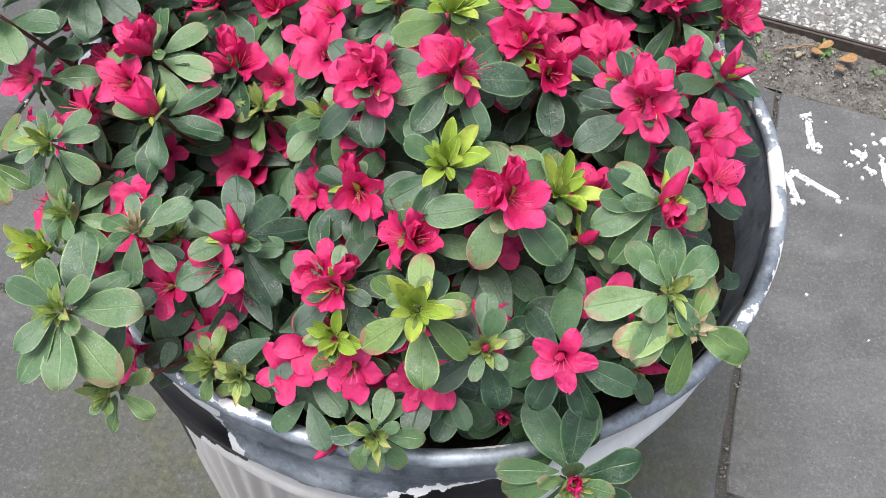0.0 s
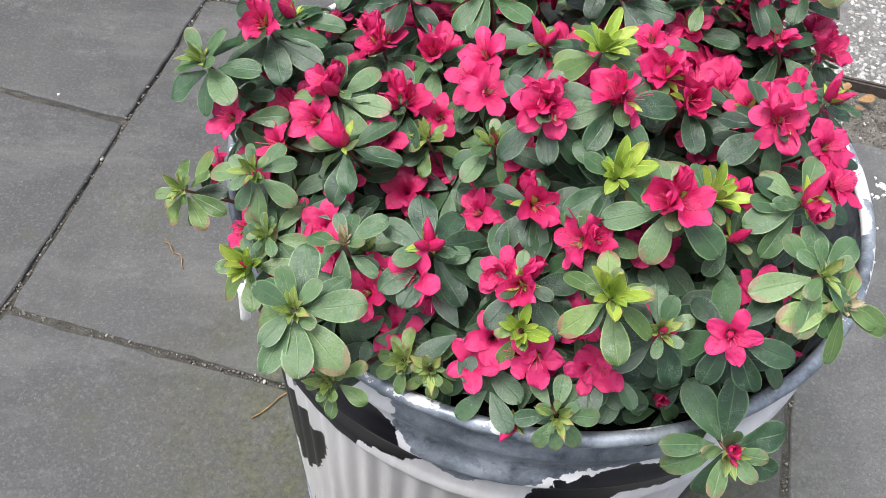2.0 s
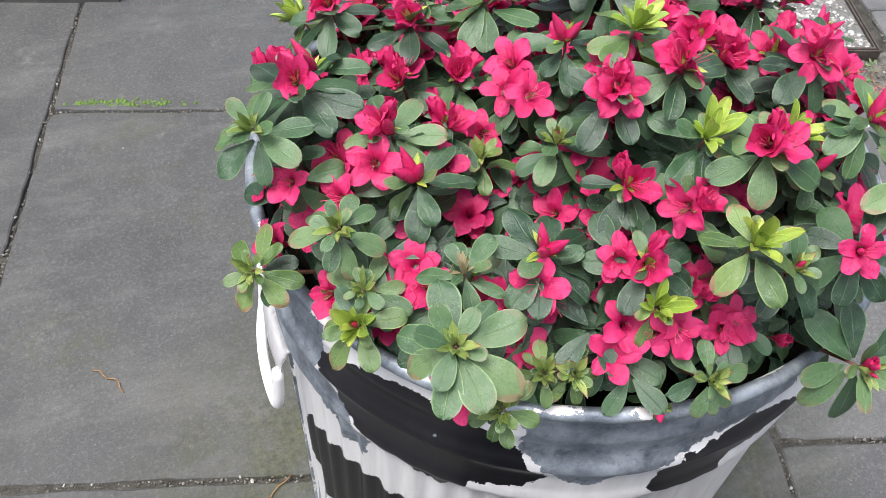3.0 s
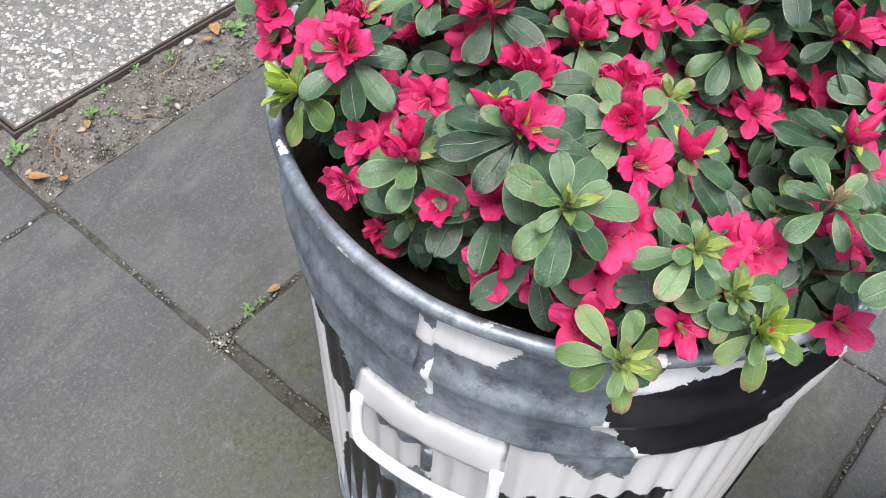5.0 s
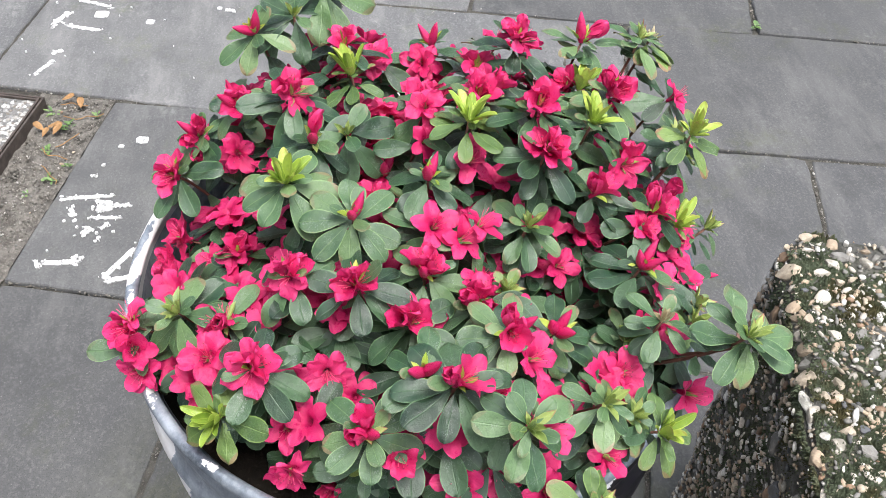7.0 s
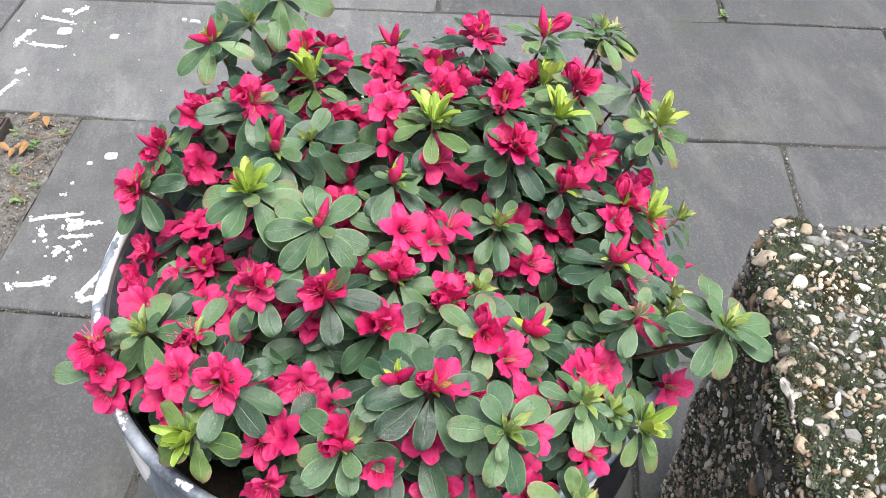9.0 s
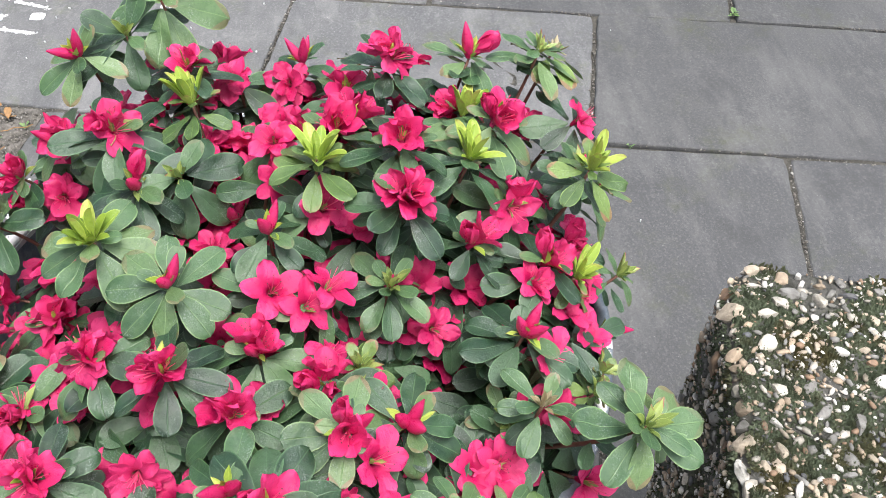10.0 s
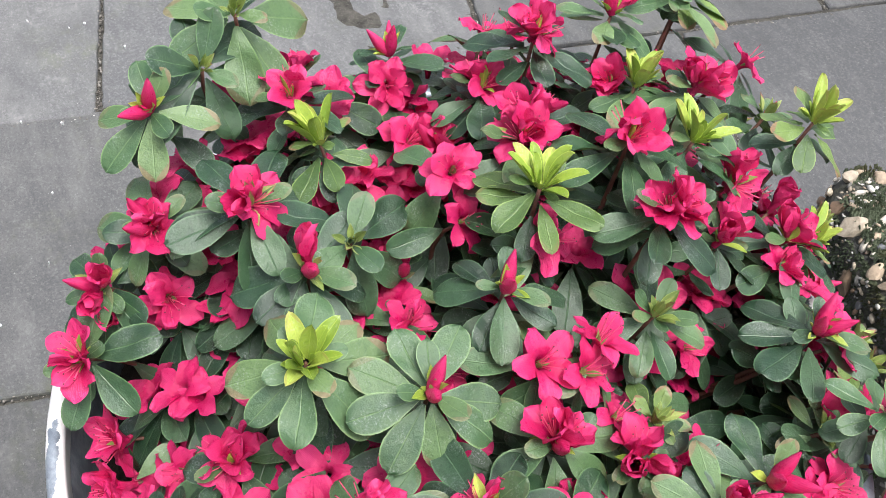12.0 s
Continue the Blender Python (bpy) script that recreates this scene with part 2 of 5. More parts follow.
def petal_material():
    m = Mat("crimson_petal")
    uv = m.node("UVMap", uv_name="leaf")
    sep = m.node("SeparateXYZ")
    m.link(uv.outputs[0], sep.inputs[0])
    u, v = sep.outputs[0], sep.outputs[1]
    pos = m.node("NewGeometry").outputs["Position"]
    own = m.node("ObjectInfo").outputs["Random"]
    side = m.math("ABSOLUTE", m.math("SUBTRACT", u, 0.5))
    c = m.ramp(v, (0.1, (0.36, 0.003, 0.06)), (0.45, (0.6, 0.009, 0.115)), (1.0, (0.82, 0.05, 0.22)))
    c = m.mix(m.math("MULTIPLY", own, 0.45), c, (0.5, 0.006, 0.1))
    c = m.mix(m.ramp(m.noise(55.0, 4, 0.6, pos), (0.45, 0.0), (0.72, 0.5)), c, (0.86, 0.085, 0.29))
    vein = m.node("TexWave")
    comb = m.node("CombineXYZ")
    m.link(m.math("DIVIDE", m.math("SUBTRACT", u, 0.5), m.math("ADD", v, 0.25)), comb.inputs[0]), m.link(m.math("MULTIPLY", v, 0.15), comb.inputs[1])
    m.link(comb.outputs[0], vein.inputs[0])
    vein.inputs["Scale"].default_value, vein.inputs["Distortion"].default_value, vein.inputs["Detail"].default_value = 4.6, 2.2, 2.0
    c = m.mix(m.ramp(vein.outputs["Fac"], (0.0, 0.2), (0.4, 0.0)), c, (0.4, 0.004, 0.06))
    spot = m.math("MULTIPLY", m.ramp(m.voronoi(420.0, pos), (0.2, 1.0), (0.32, 0.0)), m.math("MULTIPLY", m.ramp(v, (0.25, 1.0), (0.62, 0.0)), m.ramp(side, (0.1, 1.0), (0.3, 0.0))))
    c = m.mix(m.math("MULTIPLY", spot, 0.5), c, (0.2, 0.0, 0.025))
    m.set(color=c, rough=m.ramp(m.noise(220.0, 4, 0.7, pos), (0.38, 0.26), (0.6, 0.52)), spec=0.5)
    m.bump(m.math("ADD", m.math("MULTIPLY", vein.outputs["Fac"], 0.1), m.math("MULTIPLY", m.noise(260.0, 5, 0.7, pos), 2.0)), 0.6, 0.0011)
    thru = m.node("BsdfTranslucent")
    m.link(m.mix(0.4, c, (0.8, 0.015, 0.15)), thru.inputs[0])
    both = m.node("MixShader")
    both.inputs[0].default_value = 0.27
    m.link(m.b.outputs[0], both.inputs[1]), m.link(thru.outputs[0], both.inputs[2]), m.link(both.outputs[0], m.out.inputs[0])
    return m.m


def paint_material():
    m = Mat("white_road_paint")
    at = m.node("NewGeometry").outputs["Position"]
    c = m.mix(m.ramp(m.noise(120.0, 5, 0.7, at), (0.45, 0.0), (0.7, 0.5)), (0.74, 0.74, 0.735), (0.4, 0.4, 0.39))
    worn = m.ramp(m.noise(150.0, 7, 0.8, at), (0.49, 0.0), (0.58, 0.85))
    c = m.mix(worn, c, (0.16, 0.16, 0.158))
    m.set(color=c, rough=0.6)
    m.bump(m.noise(200.0, 4, 0.7, at), 0.4, 0.001)
    return m.m


SLAB = slab_material()
JOINT = dirt_material("joint_dirt", (0.03, 0.028, 0.025), (0.11, 0.105, 0.092))
MORTAR = dirt_material("grey_mortar", (0.12, 0.12, 0.118), (0.25, 0.248, 0.24))
SOIL = dirt_material("dry_soil", (0.06, 0.055, 0.048), (0.235, 0.22, 0.2))
COMPOST_AND_HOLE = dirt_material("dark_compost_and_hole", (0.006, 0.005, 0.004), (0.025, 0.02, 0.015))
CONCRETE = concrete_material()
MOSS = moss_material()
BIN = bin_material()
GREEN_MOSS = plain_material("green_moss", (0.1, 0.17, 0.035), 0.95, 0.5, 200.0)
PEBBLE = pebble_material("flint_pebble", [(0.0, (0.7, 0.68, 0.63)), (0.16, (0.42, 0.33, 0.24)), (0.36, (0.24, 0.235, 0.22)), (0.54, (0.56, 0.52, 0.45)), (0.68, (0.29, 0.19, 0.125)), (0.77, (0.11, 0.115, 0.125)), (0.81, (0.47, 0.4, 0.31))], 0.5)
GRIT = pebble_material("earth_crumb", [(0.0, (0.13, 0.12, 0.106)), (0.4, (0.19, 0.177, 0.158)), (0.7, (0.27, 0.255, 0.23)), (0.94, (0.5, 0.48, 0.45))])
QUARTZ = pebble_material("quartz_chip", [(0.0, (0.36, 0.355, 0.345)), (0.25, (0.55, 0.545, 0.53)), (0.45, (0.2, 0.198, 0.195)), (0.6, (0.4, 0.385, 0.36)), (0.72, (0.62, 0.61, 0.59)), (0.84, (0.22, 0.2, 0.18))])
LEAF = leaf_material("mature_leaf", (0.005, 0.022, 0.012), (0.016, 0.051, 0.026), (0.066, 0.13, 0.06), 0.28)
SOFT_LEAF = leaf_material("half_grown_leaf", (0.028, 0.077, 0.034), (0.06, 0.13, 0.053), (0.14, 0.225, 0.088), 0.32, 0.4)
MID_LEAF = leaf_material("grown_leaf", (0.011, 0.04, 0.02), (0.031, 0.084, 0.037), (0.095, 0.175, 0.07), 0.3, 0.15)
LIME_LEAF = leaf_material("yellowing_leaf", (0.04, 0.09, 0.028), (0.08, 0.148, 0.042), (0.165, 0.25, 0.065), 0.32, 0.6)
WEED = leaf_material("weed_leaf", (0.05, 0.12, 0.03), (0.09, 0.18, 0.045), (0.17, 0.27, 0.08), 0.4)
NEW_LEAF = leaf_material("fresh_leaf", (0.17, 0.28, 0.03), (0.28, 0.4, 0.05), (0.44, 0.53, 0.1), 0.36, 0.3)
TIP_LEAF = leaf_material("unfolding_leaf", (0.13, 0.2, 0.05), (0.22, 0.3, 0.07), (0.36, 0.42, 0.13), 0.34, 0.9)
BEIGE = leaf_material("withered_tip", (0.28, 0.22, 0.12), (0.36, 0.3, 0.18), (0.46, 0.39, 0.26), 0.5)
PETAL = petal_material()
STEM = plain_material("brown_stem", (0.11, 0.045, 0.03), 0.7, 0.4, 150.0)
FILAMENT = plain_material("stamen", (0.75, 0.08, 0.2), 0.5, 0.1)
ANTHER = plain_material("anther", (0.12, 0.02, 0.03), 0.6, 0.1)
DRY = plain_material("withered_leaf", (0.27, 0.15, 0.06), 0.7, 0.4, 200.0)
FRAME = plain_material("rusted_steel", (0.075, 0.06, 0.052), 0.6, 0.45, 70.0, 0.3)
WHITE = paint_material()
BRICK = plain_material("red_brick", (0.13, 0.072, 0.056), 0.9, 0.35, 120.0, 0.0, 0.6)
SHADE_BLOCK = plain_material("shade_block_grey", (0.075, 0.073, 0.07), 0.9, 0.3, 40.0, 0.0, 0.5)
HANDLE = None


# ---- building helpers ----
def mesh_of(name, bm, *mats, smooth=True):
    me = bpy.data.meshes.new(name)
    bm.to_mesh(me)
    bm.free()
    for m in mats:
        me.materials.append(m)
    if smooth:
        me.shade_smooth()
    return me


def part(name, data, parent, label="", m=None):
    """One mesh object under a thing or under a part."""
    ob = new(name, data)
    ob.parent = parent
    if m is not None:
        ob.matrix_local = m
    return tagged(ob, label)


def wild(a, b):
    return random.uniform(a, b)


# The paving runs askew to the world's axes: u along one set of joints, v along the other.
SKEW = radians(14.3)


def ground_at(u, v, z=0.0):
    return Vector((u * math.cos(SKEW) + v * math.sin(SKEW), -u * math.sin(SKEW) + v * math.cos(SKEW), z))


GRID = Matrix.Rotation(-SKEW, 4, "Z")
H = 0.5425  # height of the bin's rim


# ---- the ground ----
def far_ground():
    bm = bmesh.new()
    bmesh.ops.create_grid(bm, x_segments=2, y_segments=2, size=400)
    ob = new("ground", mesh_of("ground", bm, SLAB))
    ob.location.z = -0.03
    tagged(ob, "grey concrete ground reaching away past the paving", "ground", kind="structure")


def slab_mesh(w, d, seed, west=0.0, east=0.0):
    """A worn paving slab: edges that wander a little, rounded arrises, a top that is not quite level."""
    rnd = random.Random(seed)
    bm = bmesh.new()
    n = 26
    rim = []
    for side, (ax, ay, bx, by) in enumerate(((-w, -d, w, -d), (w, -d, w, d), (w, d, -w, d), (-w, d, -w, -d))):
        for k in range(n):
            f = k / n
            x, y = (ax + (bx - ax) * f) / 2, (ay + (by - ay) * f) / 2
            j = noise.noise((x * 14 + seed * 7.1, y * 14, seed * 1.7)) * 0.004 + rnd.uniform(-0.0014, 0.0014)
            chip = 0.005 if k == 0 else 0.0
            rim.append((x * (1 - (2 * abs(j) + chip) / w), y * (1 - (2 * abs(j) + chip) / d)))
    rim = [(x - y * (west + (east - west) * (x / w + 0.5)), y) for x, y in rim]
    rings = []
    for z, s in ((-0.05, 1.0), (-0.006, 1.0), (-0.0018, 0.996), (0.0, 0.988)):
        rings.append([bm.verts.new((x * s, y * s, z)) for x, y in rim])
    for a, b in zip(rings, rings[1:]):
        for k in range(len(rim)):
            bm.faces.new((a[k], a[(k + 1) % len(rim)], b[(k + 1) % len(rim)], b[k]))
    bm.faces.new(rings[-1])
    return mesh_of("slab", bm, SLAB, smooth=False)


def paving():
    bm = bmesh.new()
    bmesh.ops.create_grid(bm, x_segments=270, y_segments=260, size=1, matrix=GRID @ Matrix.Translation((0.075, 0, 0)) @ Matrix.Diagonal((2.72, 2.6, 1, 1)))
    for v in bm.verts:
        v.co.z = min(0.0058, 0.0022 + noise.noise(v.co * 9) * 0.003 + noise.noise(v.co * 31) * 0.003 + noise.noise(v.co * 2.6) * 0.007)
    bed = new("pavement", mesh_of("pavement", bm, JOINT))
    bed.location.z = -0.008
    tagged(bed, "grey concrete paving slabs with dark earth-filled joints", "pavement", kind="structure")
    crumbs = []
    columns = [
        (-2.65, -2.15, -0.1), (-2.15, -1.64, 0.2), (-1.64, -1.14, -0.12), (-1.14, -0.635, 0.37), (-0.635, -0.13, 0.025), (-0.13, 0.362, 0.355),
        (0.362, 0.858, 0.048), (0.858, 1.262, 0.345), (1.262, 1.79, 0.07), (1.79, 2.3, 0.4), (2.3, 2.8, 0.1),
    ]
    for c, (u0, u1, v0) in enumerate(columns, -1):
        k = -6
        while k < 6:
            pitch = 0.61 if c in (6, 7) else 0.645
            a, b = v0 + pitch * k, v0 + pitch * (k + 1)
            if c == 4 and k == 0:
                b = 0.69
            if c == 5 and k == 0:
                b = 0.69
            k += 1
            lo, hi = u0, u1
            if c in (4, 5) and a > 0.6:
                if b < 1.5:
                    continue
                a = max(a, 1.52)
            if c == 6 and b > 0.7:
                lo = 0.825
            if c == 3 and a > 0.6:
                hi = -0.135
            if c == 4 and k == 0:
                lo = -0.117  # a wide, crumbling joint
            a, b = max(a, -2.6), min(b, 2.6)
            # the eastern joints run a little askew
            west, east, mid = 0.05 * (c > 5), 0.05 * (c > 4), (a + b) / 2
            if c == 6 and b > 0.7:
                west = 0.0
            lo, hi = lo - west * mid, hi - east * mid
            gap = 0.0019
            w, d = hi - lo - 2 * gap, b - a - 2 * gap
            if d < 0.08:
                continue
            tilt = pose(0, 0, 0, wild(-0.25, 0.25), wild(-0.25, 0.25), wild(-0.3, 0.3))
            at = Matrix.Translation(ground_at((lo + hi) / 2, (a + b) / 2, wild(-0.002, 0.001) + 0.008))
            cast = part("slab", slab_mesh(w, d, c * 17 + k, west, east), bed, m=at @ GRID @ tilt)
            # eastern slabs lighter, west and south-east darker: the uneven daylight put into their colour
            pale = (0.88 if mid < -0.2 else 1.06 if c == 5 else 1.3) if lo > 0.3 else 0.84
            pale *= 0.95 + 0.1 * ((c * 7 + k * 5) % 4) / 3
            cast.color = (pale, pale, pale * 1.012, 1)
            if -0.8 < (lo + hi) / 2 < 1.7 and -1.1 < (a + b) / 2 < 1.2:
                for j in range(430):
                    along = random.random()
                    p = ground_at(lo + random.gauss(0, 0.0022), a + (b - a) * along) if j % 2 else ground_at(lo + (hi - lo) * along, a + random.gauss(0, 0.0022))
                    if noise.noise(p * 11) < -0.28:
                        continue
                    size = 0.0007 + 0.0023 * random.random() ** 2.5
                    crumbs.append(stone_pose((p.x, p.y, -0.0032 + size * 0.5), size, 0.8))
    fill = part("joint_fill", stones("joint_fill", crumbs, GRIT), bed, "crumbs of earth and grit in the joints")
    fill["kind"] = "stuff"
    fill.location.z = 0.008


# ---- the soil strip, its weeds and the cover beyond it ----
def soil_lift(u, v):
    """The soil is banked up against the cover's frame at its western end."""
    along = min(1, max(0, (0.55 - u) / 0.25))
    up = min(1, max(0, (v - 0.7) / 0.08))
    return 0.015 * along * up * up * (3 - 2 * up)


def soil_strip():
    bm = bmesh.new()
    nx, ny = 260, 44
    grid = []
    for i in range(nx + 1):
        row = []
        for j in range(ny + 1):
            u, v = -0.133 + 0.957 * i / nx, 0.6885 + 0.14 * j / ny
            p = ground_at(u, v)
            z = -0.003 + noise.fractal(p * 22, 0.8, 2.0, 5) * 0.0055 + noise.noise(p * 70) * 0.0035 + noise.noise(p * 150) * 0.0025
            if i in (0, nx) or j == 0:
                z = min(z, -0.003)
            row.append(bm.verts.new((p.x, p.y, z + soil_lift(u, v))))
        grid.append(row)
    for i in range(nx):
        for j in range(ny):
            bm.faces.new((grid[i][j], grid[i + 1][j], grid[i + 1][j + 1], grid[i][j + 1]))
    ob = new("soil_strip", mesh_of("soil_strip", bm, SOIL))
    tagged(ob, "strip of bare crumbly soil between paving and cover", "soil", kind="structure")
    # crumbs and small stones
    crumbs = []
    for k in range(8000):
        s = 0.0005 + 0.0022 * random.random() ** 3 * (1.7 if k % 13 == 0 else 1)
        u, v = wild(-0.13, 0.81), wild(0.69, 0.795)
        p = ground_at(u, v, soil_lift(u, v))
        m = Matrix.Translation((p.x, p.y, p.z - 0.001 + s * 0.3)) @ pose(0, 0, 0, wild(0, 360), wild(0, 360), wild(0, 360)) @ Matrix.Diagonal((s, s * wild(0.6, 1), s * wild(0.4, 0.8), 1))
        crumbs.append(m)
    for k in range(30):
        u, v = wild(-0.13, 0.81), wild(0.692, 0.79)
        p = ground_at(u, v, soil_lift(u, v))
        loose = new("stone", stones("stone", [Matrix.Diagonal((1, wild(0.6, 0.9), 0.6, 1))], PEBBLE, 2))
        size = 0.002 + 0.0055 * random.random() ** 2
        loose.matrix_world = Matrix.Translation((p.x, p.y, p.z + size * 0.3)) @ pose(0, 0, 0, wild(-20, 20), wild(-20, 20), wild(0, 360)) @ Matrix.Scale(size, 4)
        tagged(loose, "small loose stone lying on the bare soil", "stone", "loose stones")
    crumbs = new("soil_crumbs", stones("soil_crumbs", crumbs, GRIT))
    tagged(crumbs, "small stones and crumbs of earth on the soil", "gravel", kind="stuff")


def box(bm, x0, x1, y0, y1, z0, z1):
    m = Matrix.Translation(((x0 + x1) / 2, (y0 + y1) / 2, (z0 + z1) / 2)) @ Matrix.Diagonal((x1 - x0, y1 - y0, z1 - z0, 1))
    return bmesh.ops.create_cube(bm, size=1, matrix=m)


def stones(name, placings, mat, subdiv=1):
    """Many small stones in one mesh: each placing is a pose with a size."""
    b = bmesh.new()
    bmesh.ops.create_icosphere(b, subdivisions=subdiv, radius=1)
    base = np.array([v.co for v in b.verts])
    faces = np.array([[v.index for v in f.verts] for f in b.faces])
    b.free()
    rng = np.random.default_rng(len(placings))
    pts, tris = [], []
    for k, m in enumerate(placings):
        a = np.array(m)
        lump = base * (1 + rng.uniform(-0.22, 0.22, (len(base), 1)))
        pts.append(lump @ a[:3, :3].T + a[:3, 3])
        tris.append(faces + k * len(base))
    me = bpy.data.meshes.new(name)
    me.from_pydata(np.concatenate(pts).tolist(), [], np.concatenate(tris).tolist())
    me.materials.append(mat)
    me.shade_smooth()
    return me


def stone_pose(p, s, flat=0.45):
    return Matrix.Translation(p) @ pose(0, 0, 0, wild(-12, 12), wild(-12, 12), wild(0, 360)) @ Matrix.Diagonal((s * wild(0.75, 1.25), s * wild(0.5, 0.85), s * flat, 1))


def chip(bm, p, s, flat=0.45, subdiv=1):
    """A broken, rounded stone of about the size s, half sunk."""
    m = Matrix.Translation(p) @ pose(0, 0, 0, wild(-12, 12), wild(-12, 12), wild(0, 360)) @ Matrix.Diagonal((s * wild(0.75, 1.25), s * wild(0.5, 0.85), s * flat, 1))
    r = bmesh.ops.create_icosphere(bm, subdivisions=subdiv, radius=1, matrix=m)
    off = wild(0, 99)
    for v in r["verts"]:
        v.co += (v.co - Vector(p)) * noise.noise(v.co * (0.9 / s) + Vector((off, 0, 0))) * 0.7


def inspection_cover():
    """A recessed cover: steel tray filled with exposed aggregate, in a steel frame that stands proud of the soil."""
    u0, u1, v0, v1 = -0.098, 0.785, 0.802, 1.5
    cover = new("inspection_cover", None)
    cover.matrix_world = Matrix.Translation((0, 0, 0.012)) @ GRID
    tagged(cover, "steel inspection cover filled with pale exposed-aggregate concrete", "drain cover")
    bm = bmesh.new()
    for a, b, c, d in ((u0, u1, v0, v0 + 0.004), (u0, u1, v1 - 0.004, v1), (u0, u0 + 0.004, v0 + 0.004, v1 - 0.004), (u1 - 0.004, u1, v0 + 0.004, v1 - 0.004)):
        box(bm, a, b, c, d, -0.065, 0.0085)
    bmesh.ops.bevel(bm, geom=bm.edges[:], offset=0.0008, segments=1, affect="EDGES")
    part("frame", mesh_of("frame", bm, FRAME, smooth=False), cover, "rusted steel outer frame")
    bm = bmesh.new()
    i = 0.0065
    for a, b, c, d in ((u0 + i, u1 - i, v0 + i, v0 + i + 0.004), (u0 + i, u1 - i, v1 - i - 0.004, v1 - i), (u0 + i, u0 + i + 0.004, v0 + i + 0.004, v1 - i - 0.004), (u1 - i - 0.004, u1 - i, v0 + i + 0.004, v1 - i - 0.004)):
        box(bm, a, b, c, d, -0.04, 0.009)
    bmesh.ops.bevel(bm, geom=bm.edges[:], offset=0.0008, segments=1, affect="EDGES")
    part("tray_edge", mesh_of("tray_edge", bm, FRAME, smooth=False), cover, "steel edge of the lift-out tray")
    bm = bmesh.new()
    box(bm, u0 + 0.01, u1 - 0.01, v0 + 0.01, v1 - 0.01, -0.045, 0.0035)
    part("infill", mesh_of("infill", bm, MORTAR, smooth=False), cover, "grey mortar infill")
    chips = []
    holes = ((-0.096, -0.036, 0.96, 1.015), (0.27, 0.42, 0.95, 1.04))
    for k in range(9800):
        u, v = wild(u0 + 0.014, u1 - 0.014), v0 + 0.014 + (v1 - v0 - 0.028) * random.random() ** 1.35
        if any(a < u < b and c < v < d for a, b, c, d in holes):
            continue
        chips.append(stone_pose((u, v, 0.0035), 0.002 + 0.0048 * random.random() ** 1.5, 0.42))
    part("aggregate", stones("aggregate", chips, QUARTZ), cover, "pale quartz chips set in mortar")["kind"] = "stuff"
    # lifting socket with its keyhole, and the plate of a second one
    bm = bmesh.new()
    n = 20
    top, hole, deep = [], [], []
    for k in range(n):
        a = 2 * math.pi * k / n
        x, y = math.cos(a), math.sin(a)
        top.append(bm.verts.new((-0.066 + 0.03 * max(-0.95, min(0.95, x * 1.25)), 0.987 + 0.026 * max(-0.95, min(0.95, y * 1.25)), 0.0065)))
        hole.append(bm.verts.new((-0.068 + 0.0105 * x, 0.987 + 0.006 * y, 0.0062)))
        deep.append(bm.verts.new((-0.068 + 0.0095 * x, 0.987 + 0.005 * y, 0.0038)))
    for k in range(n):
        j = (k + 1) % n
        bm.faces.new((top[k], top[j], hole[j], hole[k])), bm.faces.new((hole[k], hole[j], deep[j], deep[k]))
    # the keyhole's shallow floor is near-black: a deep hole's shade put into colour
    f = bm.faces.new(deep)
    f.material_index = 1
    part("lifting_socket", mesh_of("lifting_socket", bm, FRAME, COMPOST_AND_HOLE, smooth=False), cover, "grey steel lifting socket with a keyhole")
    bm = bmesh.new()
    for a, b, c, d in ((0.285, 0.405, 0.958, 0.964), (0.285, 0.405, 1.024, 1.03), (0.285, 0.291, 0.964, 1.024), (0.399, 0.405, 0.964, 1.024)):
        box(bm, a, b, c, d, 0.0, 0.0085)
    part("badge_frame", mesh_of("badge_frame", bm, FRAME, smooth=False), cover, "small rectangular steel frame")


WEED_LEAVES = []


def weed(at, size, n, seed, name="weed"):
    rnd = random.Random(seed)
    if not WEED_LEAVES:
        for k in range(4):
            bm = bmesh.new()
            uv = bm.loops.layers.uv.new("leaf")
            leaf_shape(bm, uv, Matrix.Identity(4), width=0.3 + 0.08 * k, fold=0.2, curl=0.5)
            WEED_LEAVES.append(mesh_of("leaf", bm, WEED))
    plant = new(name, None)
    plant.location = at
    for k in range(n):
        a = k * 2.4 + rnd.uniform(-0.3, 0.3)
        m = Matrix.Translation((rnd.uniform(-1, 1) * size * 0.45, rnd.uniform(-1, 1) * size * 0.45, 0.001)) @ Matrix.Rotation(a, 4, "Z") @ Matrix.Rotation(radians(rnd.uniform(6, 55)), 4, "X") @ Matrix.Scale(size * rnd.uniform(0.35, 0.85), 4)
        part("leaf", WEED_LEAVES[k % 4], plant, m=m)
    return tagged(plant, "small green weed growing from the soil", "weed", "weeds in the paving")


